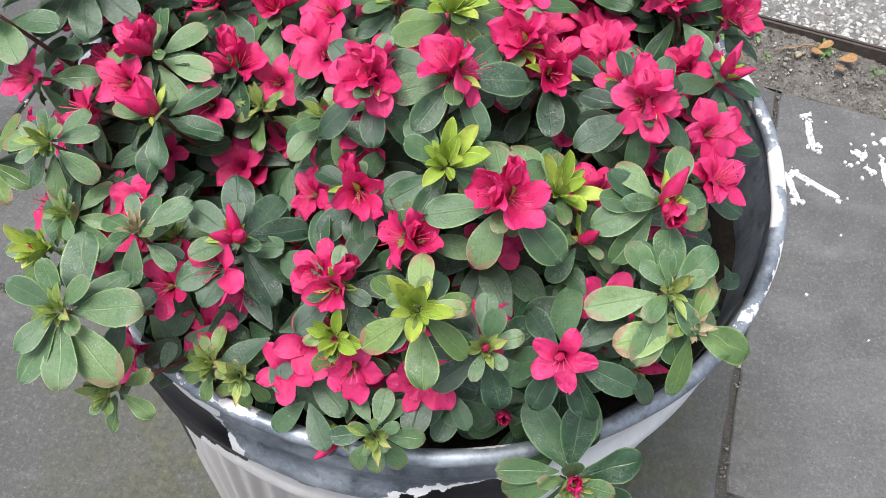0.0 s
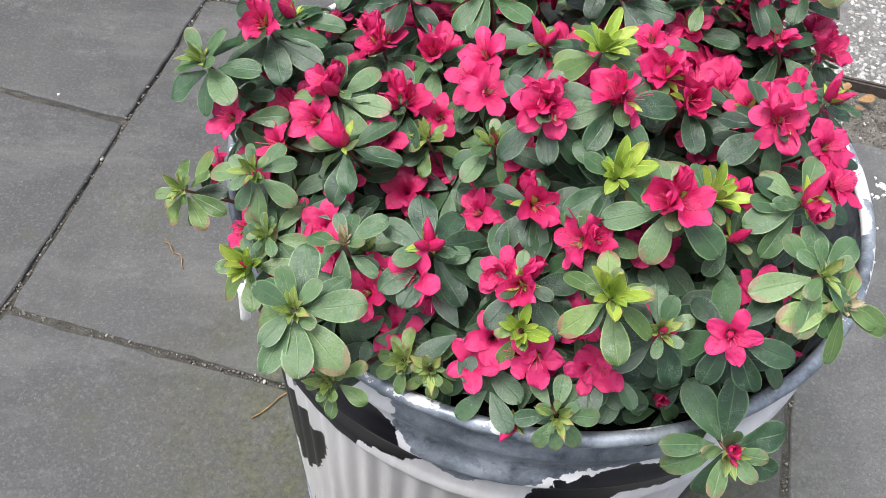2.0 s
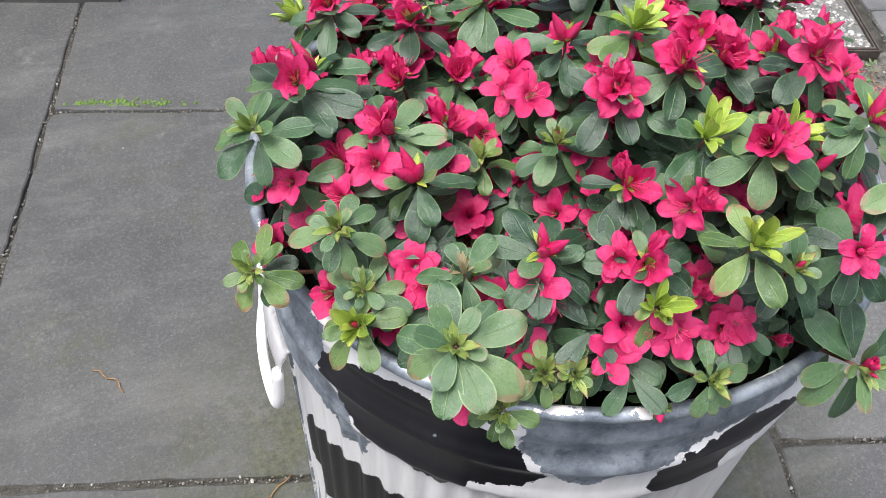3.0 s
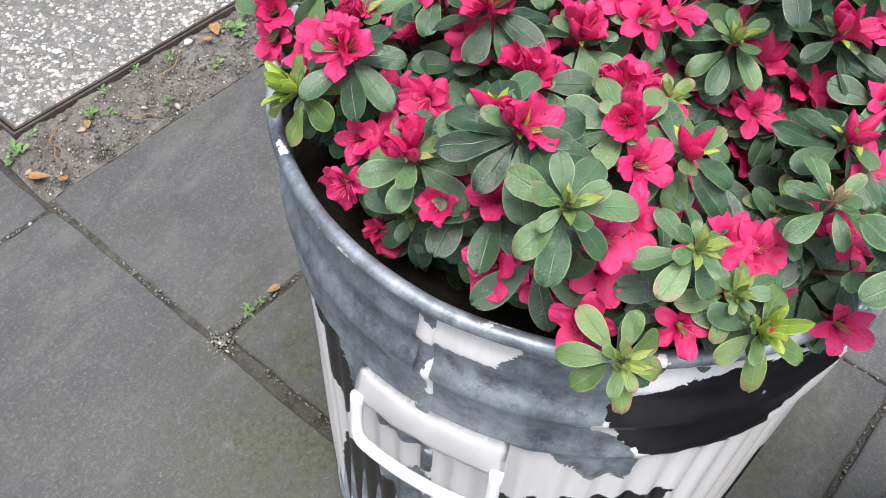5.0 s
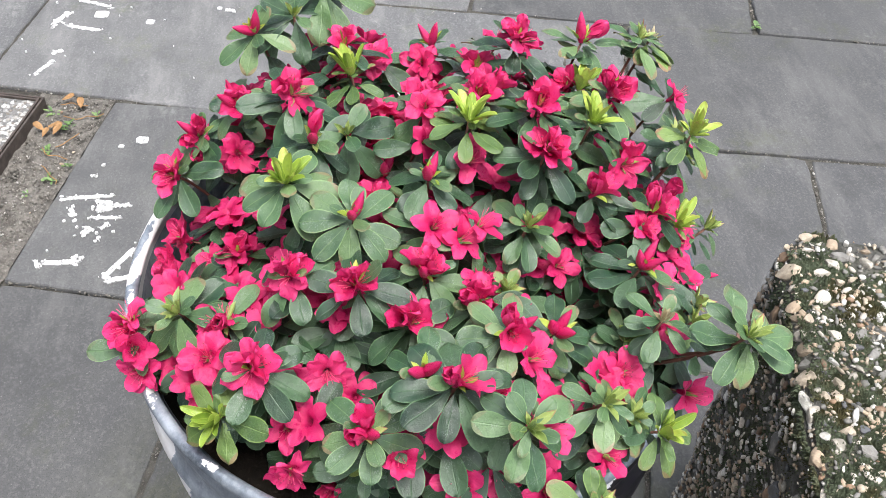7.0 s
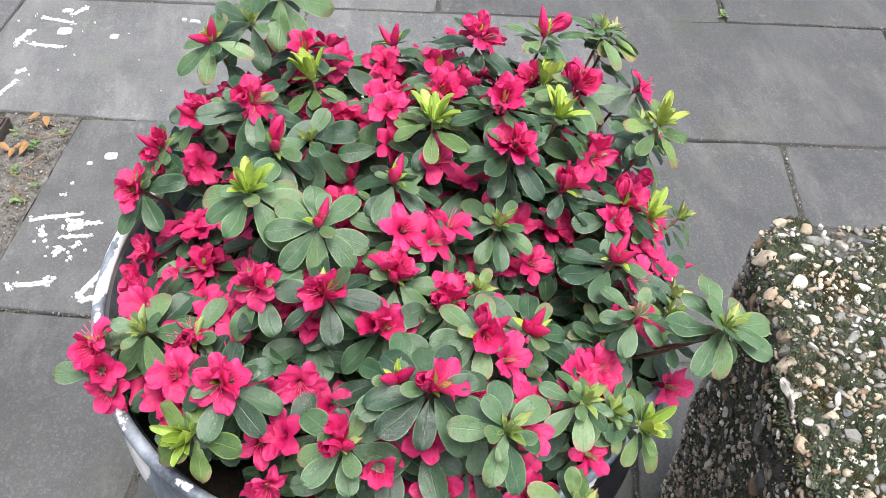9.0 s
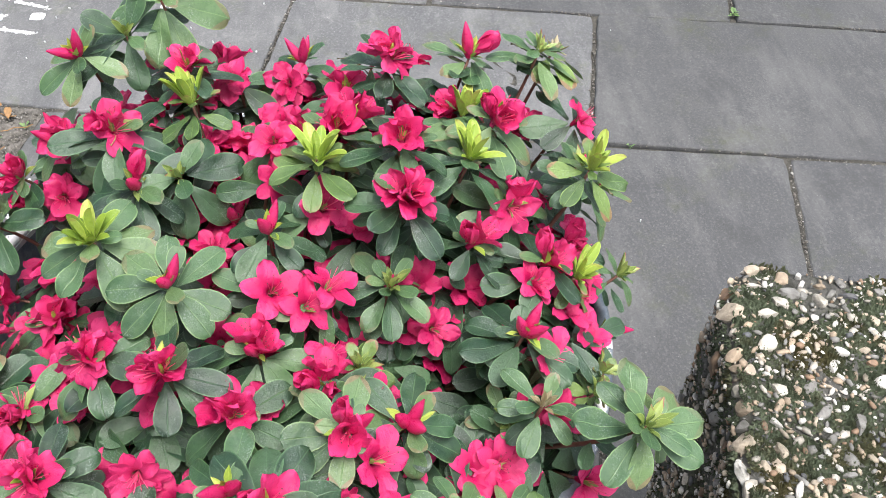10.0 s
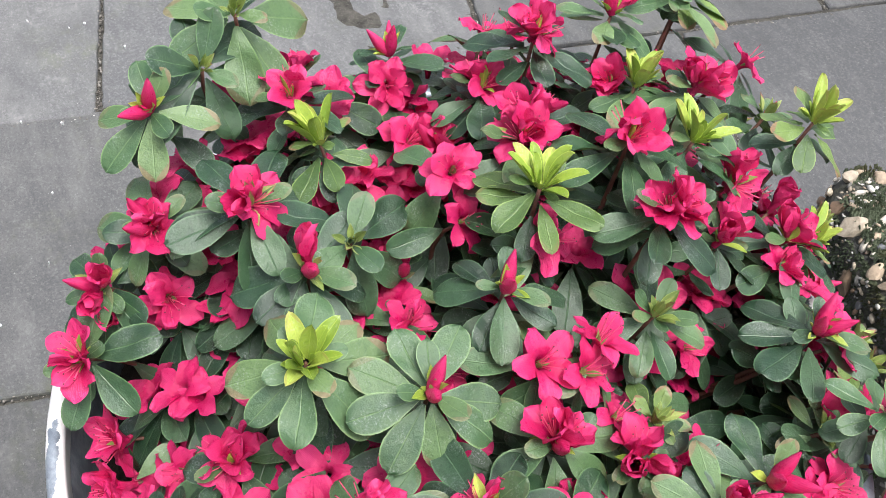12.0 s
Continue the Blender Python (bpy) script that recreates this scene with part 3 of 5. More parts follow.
def paint_marks():
    """Splashes and strokes of white paint on the slabs."""

    def shape(cx, cy, a, b, t, r, n, seed, z):
        """One flake of paint with a ragged outline."""
        bm = bmesh.new()
        ring = []
        for k in range(n):
            f = 2 * math.pi * k / n
            x, y = math.cos(f), math.sin(f)
            sq = 1 / max(abs(x), abs(y)) ** 0.55
            w = max(0.45, 1 + 0.7 * r * noise.noise((x * 2.3 + seed, y * 2.3, t * 3.1)) + r * 0.5 * noise.noise((x * 6 + seed, y * 6, 2.0)))
            px, py = a * x * sq * w, b * y * sq * w
            c, s = math.cos(t), math.sin(t)
            ring.append((cx + c * px - s * py, cy + s * px + c * py))
        top = [bm.verts.new((x, y, z)) for x, y in ring]
        low = [bm.verts.new((x + (x - cx) * 0.02, y + (y - cy) * 0.02, -0.006)) for x, y in ring]
        bm.faces.new(top)
        for k in range(n):
            bm.faces.new((low[k], low[(k + 1) % n], top[(k + 1) % n], top[k]))
        return mesh_of("fleck", bm, WHITE, smooth=False)

    def blob(name, u, v, ru, rv, turn, seed, rough=0.35, label="stroke of worn white paint on a grey slab", bits=0):
        rnd = random.Random(seed)
        if not bits:
            ob = new(name, shape(0, 0, ru, rv, 0.0, rough, 40 if ru > 0.004 else 12, seed, 0.0004))
        else:
            ob = new(name, None)
        ob.matrix_world = Matrix.Translation(ground_at(u, v, 0.0006 + 0.00002 * seed)) @ GRID @ Matrix.Rotation(radians(turn), 4, "Z")
        tagged(ob, label, "paint mark", "white paint marks")
        # a dry brush: one ragged stroke with loose flecks at its ends and along it
        if bits:
            part("fleck", shape(0, 0, ru * 0.82, rv * 0.7, 0.0, rough, 64, seed, 0.0004), ob)
        for k in range(bits):
            q = rnd.choice((-1, 1)) * rnd.random() ** 0.6 * 1.05
            s = rv * rnd.uniform(0.12, 0.5)
            x, y = q * ru, rnd.choice((-1, 1)) * rnd.uniform(0.1, 1.15) * rv
            part("fleck", shape(x, y, s * rnd.uniform(0.7, 1.7), s, rnd.uniform(-0.5, 0.5), 0.7, 14, seed + k * 0.7, 0.0004 + 0.00002 * (k + 1)), ob)

    # along the paving's columns and rows: centre, half length, half width, turn
    spots = [
        (1.133, 0.849, 0.04, 0.006, -100, 0.5), (1.172, 0.844, 0.012, 0.007, -78, 0.2), (1.172, 0.819, 0.022, 0.007, -32, 0.5), (1.096, 0.822, 0.0145, 0.0125, -83, 0.12),
        (1.064, 0.898, 0.029, 0.0075, -17, 0.5), (1.041, 0.84, 0.044, 0.0065, -93, 0.5), (1.088, 0.715, 0.009, 0.008, -82, 0.1), (0.896, 0.858, 0.03, 0.0055, -21, 0.6),
        (0.951, 0.855, 0.009, 0.006, -59, 0.6), (0.721, 0.597, 0.011, 0.009, -82, 0.15), (0.698, 0.627, 0.005, 0.004, -82, 0.2), (0.615, 0.643, 0.005, 0.0035, -69, 0.6),
        (0.563, 0.63, 0.044, 0.006, -75, 0.6), (0.549, 0.598, 0.014, 0.012, -69, 0.6), (0.521, 0.584, 0.026, 0.005, -80, 0.7), (0.553, 0.571, 0.014, 0.004, -75, 0.7),
        (0.526, 0.645, 0.012, 0.005, 32, 0.7), (0.485, 0.602, 0.011, 0.005, -28, 0.6), (0.501, 0.58, 0.008, 0.0045, -40, 0.7), (0.404, 0.65, 0.01, 0.004, 30, 0.7), (0.414, 0.614, 0.032, 0.007, -76, 0.45),
        (0.43, 0.526, 0.043, 0.0065, -20, 0.5), (0.398, 0.51, 0.028, 0.0065, -64, 0.6), (1.165, 0.592, 0.005, 0.004, -87, 0.2), (1.162, 0.567, 0.01, 0.005, -84, 0.7),
    ]
    for k, (u, v, a, b, turn, r) in enumerate(spots):
        round_one = a < 0.016 and r < 0.3
        blob("paint_mark", u, v, a, b, turn, k * 3 + 1, r, "dot of white paint on a grey slab" if round_one else "stroke of worn white paint on a grey slab", 0 if round_one else 12)
    for k in range(75):
        u, v = (wild(-1.0, 1.3), wild(-0.9, 0.69)) if k % 5 == 0 else (random.gauss(0.52, 0.05), random.gauss(0.6, 0.035)) if k % 5 < 3 else (random.gauss(1.06, 0.08), random.gauss(0.83, 0.07)) if k % 5 == 3 else (wild(0.38, 1.2), wild(0.3, 0.68))
        if math.hypot(*ground_at(u, v).xy) < 0.24 or (-0.14 < u < 0.82 and v > 0.66):
            continue
        s = wild(0.001, 0.0024) * (1.5 if k % 5 in (1, 2) else 1)
        blob("paint_speck", u, v, s, s * wild(0.6, 1), wild(0, 180), 60 + k, 0.4, "tiny fleck of white paint on a grey slab")


def litter():
    """Fallen leaves, petals' husks and a twig or two."""
    for k, (u, v, z) in enumerate(((-0.02, 0.745, 0.003), (-0.105, 0.715, 0.003), (-0.09, 0.7, 0.003), (0.21, 0.775, 0.004), (0.235, 0.765, 0.004), (0.7, 0.752, 0.004), (0.735, 0.762, 0.004), (0.782, 0.735, 0.003), (-0.043, 0.362, 0.002), (0.45, 0.755, 0.004), (0.405, 0.777, 0.004), (0.416, 0.768, 0.006), (0.438, 0.769, 0.004), (0.69, 0.767, 0.004), (0.706, 0.77, 0.005), (0.798, 0.778, 0.004))):
        bm = bmesh.new()
        uv = bm.loops.layers.uv.new("leaf")
        leaf_shape(bm, uv, Matrix.Scale(wild(0.016, 0.028), 4), width=0.6, fold=0.45, curl=-0.6)
        ob = new("fallen_leaf", mesh_of("fallen_leaf", bm, DRY))
        ob.matrix_world = Matrix.Translation(ground_at(u, v, z + 0.004 + (soil_lift(u, v) if v > 0.69 else 0))) @ pose(0, 0, 0, wild(-15, 15), wild(-15, 15), wild(0, 360))
        tagged(ob, "curled orange-brown fallen leaf on the ground", "leaf", "fallen leaves")
    for u, v, turn, size in ((-0.257, 0.0, 40, 0.07), (-0.465, 0.165, -48, 0.055), (0.14, 0.76, 12, 0.07), (0.65, 0.73, 60, 0.06), (0.76, 0.72, 100, 0.07), (0.79, 0.75, 80, 0.05), (0.6, 0.715, 30, 0.06), (0.69, 0.72, 140, 0.05), (0.3, 0.73, 70, 0.06), (0.38, 0.77, 15, 0.07), (0.05, 0.72, 120, 0.05), (-0.07, 0.75, 50, 0.06)):
        bm = bmesh.new()
        pts = [Vector((size * (k / 7 - 0.5), noise.noise((k * 0.35, turn, 0)) * size * 0.25, 0.002)) for k in range(8)]
        tube(bm, pts, [0.0009] * 8, 5)
        ob = new("twig", mesh_of("twig", bm, DRY))
        ob.matrix_world = Matrix.Translation(ground_at(u, v, 0.001 if v < 0.69 else 0.004 + soil_lift(u, v))) @ pose(0, 0, 0, 0, 0, turn)
        tagged(ob, "thin dry stalk lying on the ground", "twig", "dry stalks")
    spots = ((-0.117, 0.774, 0.022, 12), (-0.002, 0.766, 0.018, 12), (0.02, 0.752, 0.012, 8), (0.101, 0.795, 0.014, 8), (0.16, 0.785, 0.013, 7), (0.255, 0.78, 0.016, 8), (0.593, 0.71, 0.016, 10), (0.66, 0.745, 0.014, 9), (0.2, 0.73, 0.013, 8),
             (-0.073, 0.36, 0.012, 12), (-0.055, 0.36, 0.01, 8), (0.374, -0.325, 0.012, 9), (0.388, -0.345, 0.01, 7), (0.872, -0.33, 0.01, 7), (1.315, -0.54, 0.018, 10), (0.38, -0.2, 0.009, 6), (-0.11, 0.84, 0.014, 9), (0.27, 0.76, 0.022, 16), (0.31, 0.775, 0.018, 14), (0.33, 0.74, 0.012, 9), (0.1, 0.72, 0.014, 9), (0.04, 0.79, 0.014, 9), (0.42, 0.78, 0.02, 14), (0.5, 0.77, 0.013, 9), (0.55, 0.735, 0.012, 8), (0.63, 0.695, 0.012, 9), (0.73, 0.74, 0.02, 14), (0.765, 0.78, 0.016, 10), (0.77, 0.7, 0.012, 8), (-0.08, 0.79, 0.013, 8))
    for k, (u, v, s, n) in enumerate(spots):
        weed(ground_at(u, v, 0.001 + soil_lift(u, v) if 0.69 < v < 0.8 else -0.001), s, n, 40 + k)
    # moss in the joint
    bm = bmesh.new()
    for k in range(260):
        u, v = wild(-0.6, -0.45) if k % 5 else wild(-0.63, -0.4), 0.689 + random.gauss(0, 0.004)
        s = wild(0.0015, 0.004)
        p = ground_at(u, v, wild(-0.004, 0.001))
        bmesh.ops.create_icosphere(bm, subdivisions=1, radius=1, matrix=Matrix.Translation(p) @ Matrix.Diagonal((s, s, s * 1.2, 1)))
    tagged(new("joint_moss", mesh_of("joint_moss", bm, GREEN_MOSS)), "green moss filling a joint of the paving", "moss", kind="stuff")
    bm = bmesh.new()
    for k in range(150):
        p = ground_at(-0.128 + random.gauss(0, 0.008), 0.35 + random.gauss(0, 0.009), 0.001)
        chip(bm, p, wild(0.0008, 0.0026), 0.7)
    tagged(new("joint_grit", mesh_of("joint_grit", bm, GRIT)), "crumbled grit at the corner of the slabs", "gravel", kind="stuff")
    bm = bmesh.new()
    r = box(bm, -0.05, 0.05, -0.03, 0.03, -0.06, 0.0)
    bmesh.ops.bevel(bm, geom=bm.edges[:], offset=0.006, segments=2, affect="EDGES")
    brick = new("brick", mesh_of("brick", bm, BRICK, smooth=False))
    brick.matrix_world = Matrix.Translation(ground_at(0.425, -0.47, 0.003)) @ GRID @ pose(0, 0, 0, 1, 2, 84)
    tagged(brick, "worn red brick let into the paving", "brick")


# ---- the concrete post ----
def concrete_post():
    u0, u1, v0, v1, top = -0.175, 0.166, -0.68, -0.318, 0.479
    post = new("concrete_post", None)
    post.matrix_world = GRID.copy()
    tagged(post, "mossy exposed-aggregate concrete post standing on the paving", "bollard")

    def outside(x, y, z):
        """The rough rounded form of the post, from a point of a plain box."""
        p = Vector((x, y, z))
        return p + Vector((noise.noise(p * 21), noise.noise(p * 21 + Vector((9, 0, 0))), noise.noise(p * 21 + Vector((0, 9, 0))))) * 0.006 + Vector((0, 0, 1)) * noise.noise(p * 60) * 0.0022

    bm = bmesh.new()
    bmesh.ops.create_cube(bm, size=1, matrix=Matrix.Translation(((u0 + u1) / 2, (v0 + v1) / 2, top / 2)) @ Matrix.Diagonal((u1 - u0, v1 - v0, top, 1)))
    ups = [e for e in bm.edges if abs(e.verts[0].co.z - e.verts[1].co.z) > 0.1]
    bmesh.ops.bevel(bm, geom=ups, offset=0.04, segments=6, affect="EDGES", profile=0.5)
    rim = [e for e in bm.edges if min(e.verts[0].co.z, e.verts[1].co.z) > top - 0.001 and len(e.link_faces) == 2 and any(abs(f.normal.z) < 0.5 for f in e.link_faces)]
    bmesh.ops.bevel(bm, geom=rim, offset=0.018, segments=4, affect="EDGES", profile=0.5)
    bmesh.ops.triangulate(bm, faces=bm.faces[:])
    for _ in range(8):
        long = [e for e in bm.edges if e.calc_length() > 0.0075]
        if not long:
            break
        bmesh.ops.subdivide_edges(bm, edges=long, cuts=1)
        bmesh.ops.triangulate(bm, faces=[f for f in bm.faces if len(f.verts) > 3])
    bmesh.ops.triangulate(bm, faces=bm.faces[:])
    for v in bm.verts:
        if v.co.z > 0.01:
            v.co = outside(*v.co)
    body = part("body", mesh_of("body", bm, CONCRETE), post, "weathered grey concrete")
    # pebbles: large ones on the crown are pieces of their own
    shapes = []
    for k in range(14):
        b = bmesh.new()
        chip(b, (0, 0, 0), 1.0, 0.6, 2)
        cuts = [Vector((0, 0, 1))] + [Vector((wild(-1, 1), wild(-1, 1), wild(-0.1, 0.7))).normalized() for _ in range(6)]
        for n, face in enumerate(cuts):
            deep = 0.3 if n == 0 else wild(0.35, 0.62)
            for v in b.verts:
                v.co -= face * max(0.0, v.co.dot(face) - deep) * 0.9
        shapes.append(mesh_of("pebble", b, PEBBLE, smooth=False))
    rest = []
    placed = {}

    def spot(size):
        side = random.random()
        if side < 0.5:
            p, n = Vector((wild(u0 + 0.01, u1 - 0.008), wild(v0 + 0.01, v1 - 0.006), top)), Vector((0, 0, 1))
        elif side < 0.56:
            p, n = Vector((wild(u0 + 0.03, u1 - 0.035), v1 - 0.0055, top - 0.0055)), Vector((0, 0.72, 0.69))
        elif side < 0.8:
            p, n = Vector((wild(u0 + 0.02, u1 - 0.03), v1, wild(0.02, top - 0.01))), Vector((0, 1, 0))
        elif side < 0.9:
            p, n = Vector((u1, wild(v0 + 0.02, v1 - 0.03), wild(0.02, top - 0.01))), Vector((1, 0, 0))
        else:
            a = wild(0, math.pi / 2)
            n = Vector((math.cos(a), math.sin(a), 0))
            p = Vector((u1 - 0.04, v1 - 0.04, wild(0.02, top - 0.01))) + n * 0.04
        # keep to the rounded corners of the crown
        if n.z > 0.9:
            dx, dy = max(0, p.x - (u1 - 0.04)), max(0, p.y - (v1 - 0.04))
            if math.hypot(dx, dy) > 0.036:
                return None
            p.z -= max(0, (max(p.y - (v1 - 0.016), p.x - (u1 - 0.016))) / 0.016) ** 2 * 0.008
        if n.z < 0.1 and size > 0.005 and random.random() < 0.6:
            return None
        cell = (round(p.x / 0.03), round(p.y / 0.03), round(p.z / 0.03))
        for i, j, k in itertools.product((-1, 0, 1), repeat=3):
            for q, r in placed.get((cell[0] + i, cell[1] + j, cell[2] + k), ()):
                if (p - q).length < (size + r) * 0.55:
                    return None
        placed.setdefault(cell, []).append((p, size))
        p = outside(*p)
        turn = n.to_track_quat("Z", "Y").to_matrix().to_4x4() @ pose(0, 0, 0, wild(-14, 14), wild(-14, 14), wild(0, 360))
        return Matrix.Translation(p + n * 0.0015) @ turn

    for k in range(900):
        s = 0.0175 - 0.0115 * (k / 900) ** 0.35 + wild(-0.0012, 0.0012)
        m = spot(s)
        if m is not None:
            part("pebble", shapes[k % 14], post, m=m @ Matrix.Diagonal((s * wild(0.85, 1.25), s * wild(0.5, 0.95), s * 0.75, 1)))
    for k in range(11000):
        s = 0.0011 + 0.0036 * random.random() ** 2
        m = spot(s)
        if m is not None:
            rest.append(m @ Matrix.Diagonal((s * wild(1, 1.4), s * wild(0.5, 0.9), s * 0.55, 1)))
    grit = part("fine_aggregate", stones("fine_aggregate", rest, PEBBLE), post, "small mixed pebbles in the concrete")
    grit["kind"] = "stuff"
    # moss cushions of many tiny tufts
    bm = bmesh.new()
    for c in range(1350):
        if c % 3 < 2:
            p = Vector((wild(u0 + 0.01, u1 - 0.01), wild(v0 + 0.01, v1 - 0.005), top))
            n = Vector((0, 0, 1))
        else:
            p, n = Vector((wild(u0 + 0.02, u1 - 0.01), v1 - 0.002, top - 0.01 - 0.34 * random.random() ** 1.4)), Vector((0, 1, 0))
        if n.z > 0.5 and noise.noise(p * 17 + Vector((3, 1, 0))) < -0.34:
            continue
        rad = wild(0.006, 0.019)
        for k in range(int(480000 * rad * rad) + 10):
            a, r = wild(0, 6.283), rad * math.sqrt(random.random())
            t = n.to_track_quat("Z", "Y").to_matrix() @ Vector((r * math.cos(a), r * math.sin(a), 0))
            q = outside(*(p + t)) + n * 0.0008
            if q.x > u1 - 0.002 or (n.z > 0.5 and q.y > v1 - 0.004) or (n.z < 0.5 and (q.z > top - 0.008 or q.x < u0 + 0.03 or q.x > u1 - 0.03)):
                continue
            s = wild(0.001, 0.0023)
            tip = q + n * s * wild(1.2, 2.6) * (1.1 - r / rad) + Vector((wild(-1, 1), wild(-1, 1), wild(-1, 1))) * s * 0.8
            x = n.orthogonal().normalized()
            x.rotate(Matrix.Rotation(wild(0, 6.28), 3, n))
            y = n.cross(x)
            vs = [bm.verts.new(q + x * s * math.cos(b) + y * s * math.sin(b) - n * s * 0.5) for b in (0, 2.1, 4.2)]
            ve = bm.verts.new(tip)
            for i in range(3):
                bm.faces.new((vs[i], vs[(i + 1) % 3], ve))
    tuft = part("moss", mesh_of("moss", bm, MOSS, smooth=False), post, "dark green moss cushions")
    tuft["kind"] = "stuff"


# ---- the bin ----
def ellipse(a):
    """The rim is a little out of round."""
    return 1 + 0.0224 * math.cos(2 * a) - 0.009 * math.sin(2 * a)


def inside(poly, x, y):
    """Signed distance to the edge of a polygon, in its own units; positive within."""
    best, odd = 1e9, False
    for k in range(len(poly)):
        (ax, ay), (bx, by) = poly[k - 1], poly[k]
        dx, dy = bx - ax, by - ay
        f = max(0, min(1, ((x - ax) * dx + (y - ay) * dy) / (dx * dx + dy * dy + 1e-9)))
        best = min(best, math.hypot(x - ax - f * dx, y - ay - f * dy))
        if (ay > y) != (by > y) and x < ax + (y - ay) / (by - ay) * dx:
            odd = not odd
    return best if odd else -best


# Patches of paint as corners of (degrees round the bin, millimetres of height).
BLACK = [
    [(201, 488), (208, 508), (220, 520), (236, 508), (241, 486), (247, 455), (243, 437), (234, 432), (231, 410), (224, 396), (220, 416), (212, 420), (205, 446)],
    [(183, 286), (188, 325), (201, 338), (212, 346), (222, 340), (216, 250), (206, 190), (190, 200)],
    [(146, 230), (155, 262), (164, 246), (168, 187), (160, 60), (140, 60)],
    [(247, 275), (258, 337), (264, 392), (272, 340), (270, 200), (258, 120), (244, 190)],
    [(284, 492), (296, 478), (299, 430), (284, 440), (279, 410), (266, 430), (270, 478)],
    [(306, 330), (313, 400), (330, 440), (336, 360), (320, 250), (308, 260)],
    [(150, 420), (154, 300), (148, 280), (138, 380), (140, 430)],
    [(20, 480), (60, 500), (80, 420), (50, 330), (25, 380)],
    [(100, 350), (120, 380), (128, 250), (110, 200)],
    [(225, 180), (235, 260), (246, 180), (240, 80), (228, 90)],
]
BARE = [
    [(120, 548), (174, 548), (174, 492), (178, 506), (184, 505), (187, 520), (191, 548), (203, 548), (203, 505), (202, 480), (198, 462), (205, 449), (211, 413), (211, 378), (203, 376), (195, 408), (188, 420), (183, 400), (178, 374), (172, 342), (163, 336), (157, 356), (152, 300), (146, 380), (124, 400)],
    [(240, 548), (292, 548), (292, 498), (277, 490), (271, 484), (261, 463), (256, 446), (249, 452), (247, 470), (241, 488)],
    [(160, 263), (174, 318), (175, 220), (167, 190)],
    [(330, 548), (370, 548), (374, 490), (345, 470)],
]


def paint_field(deg, mm):
    """How far within the black and within the white paint a place on the bin lies, in metres."""
    mm_deg = 3.75

    def dist(polys):
        d = -1.0
        for poly in polys:
            mid = sum(p[0] for p in poly) / len(poly)
            at = (deg - mid + 180) % 360 - 180 + mid
            d = max(d, inside([(a * mm_deg, z) for a, z in poly], at * mm_deg, mm) / 1000)
        return d

    return dist(BLACK), -dist(BARE)


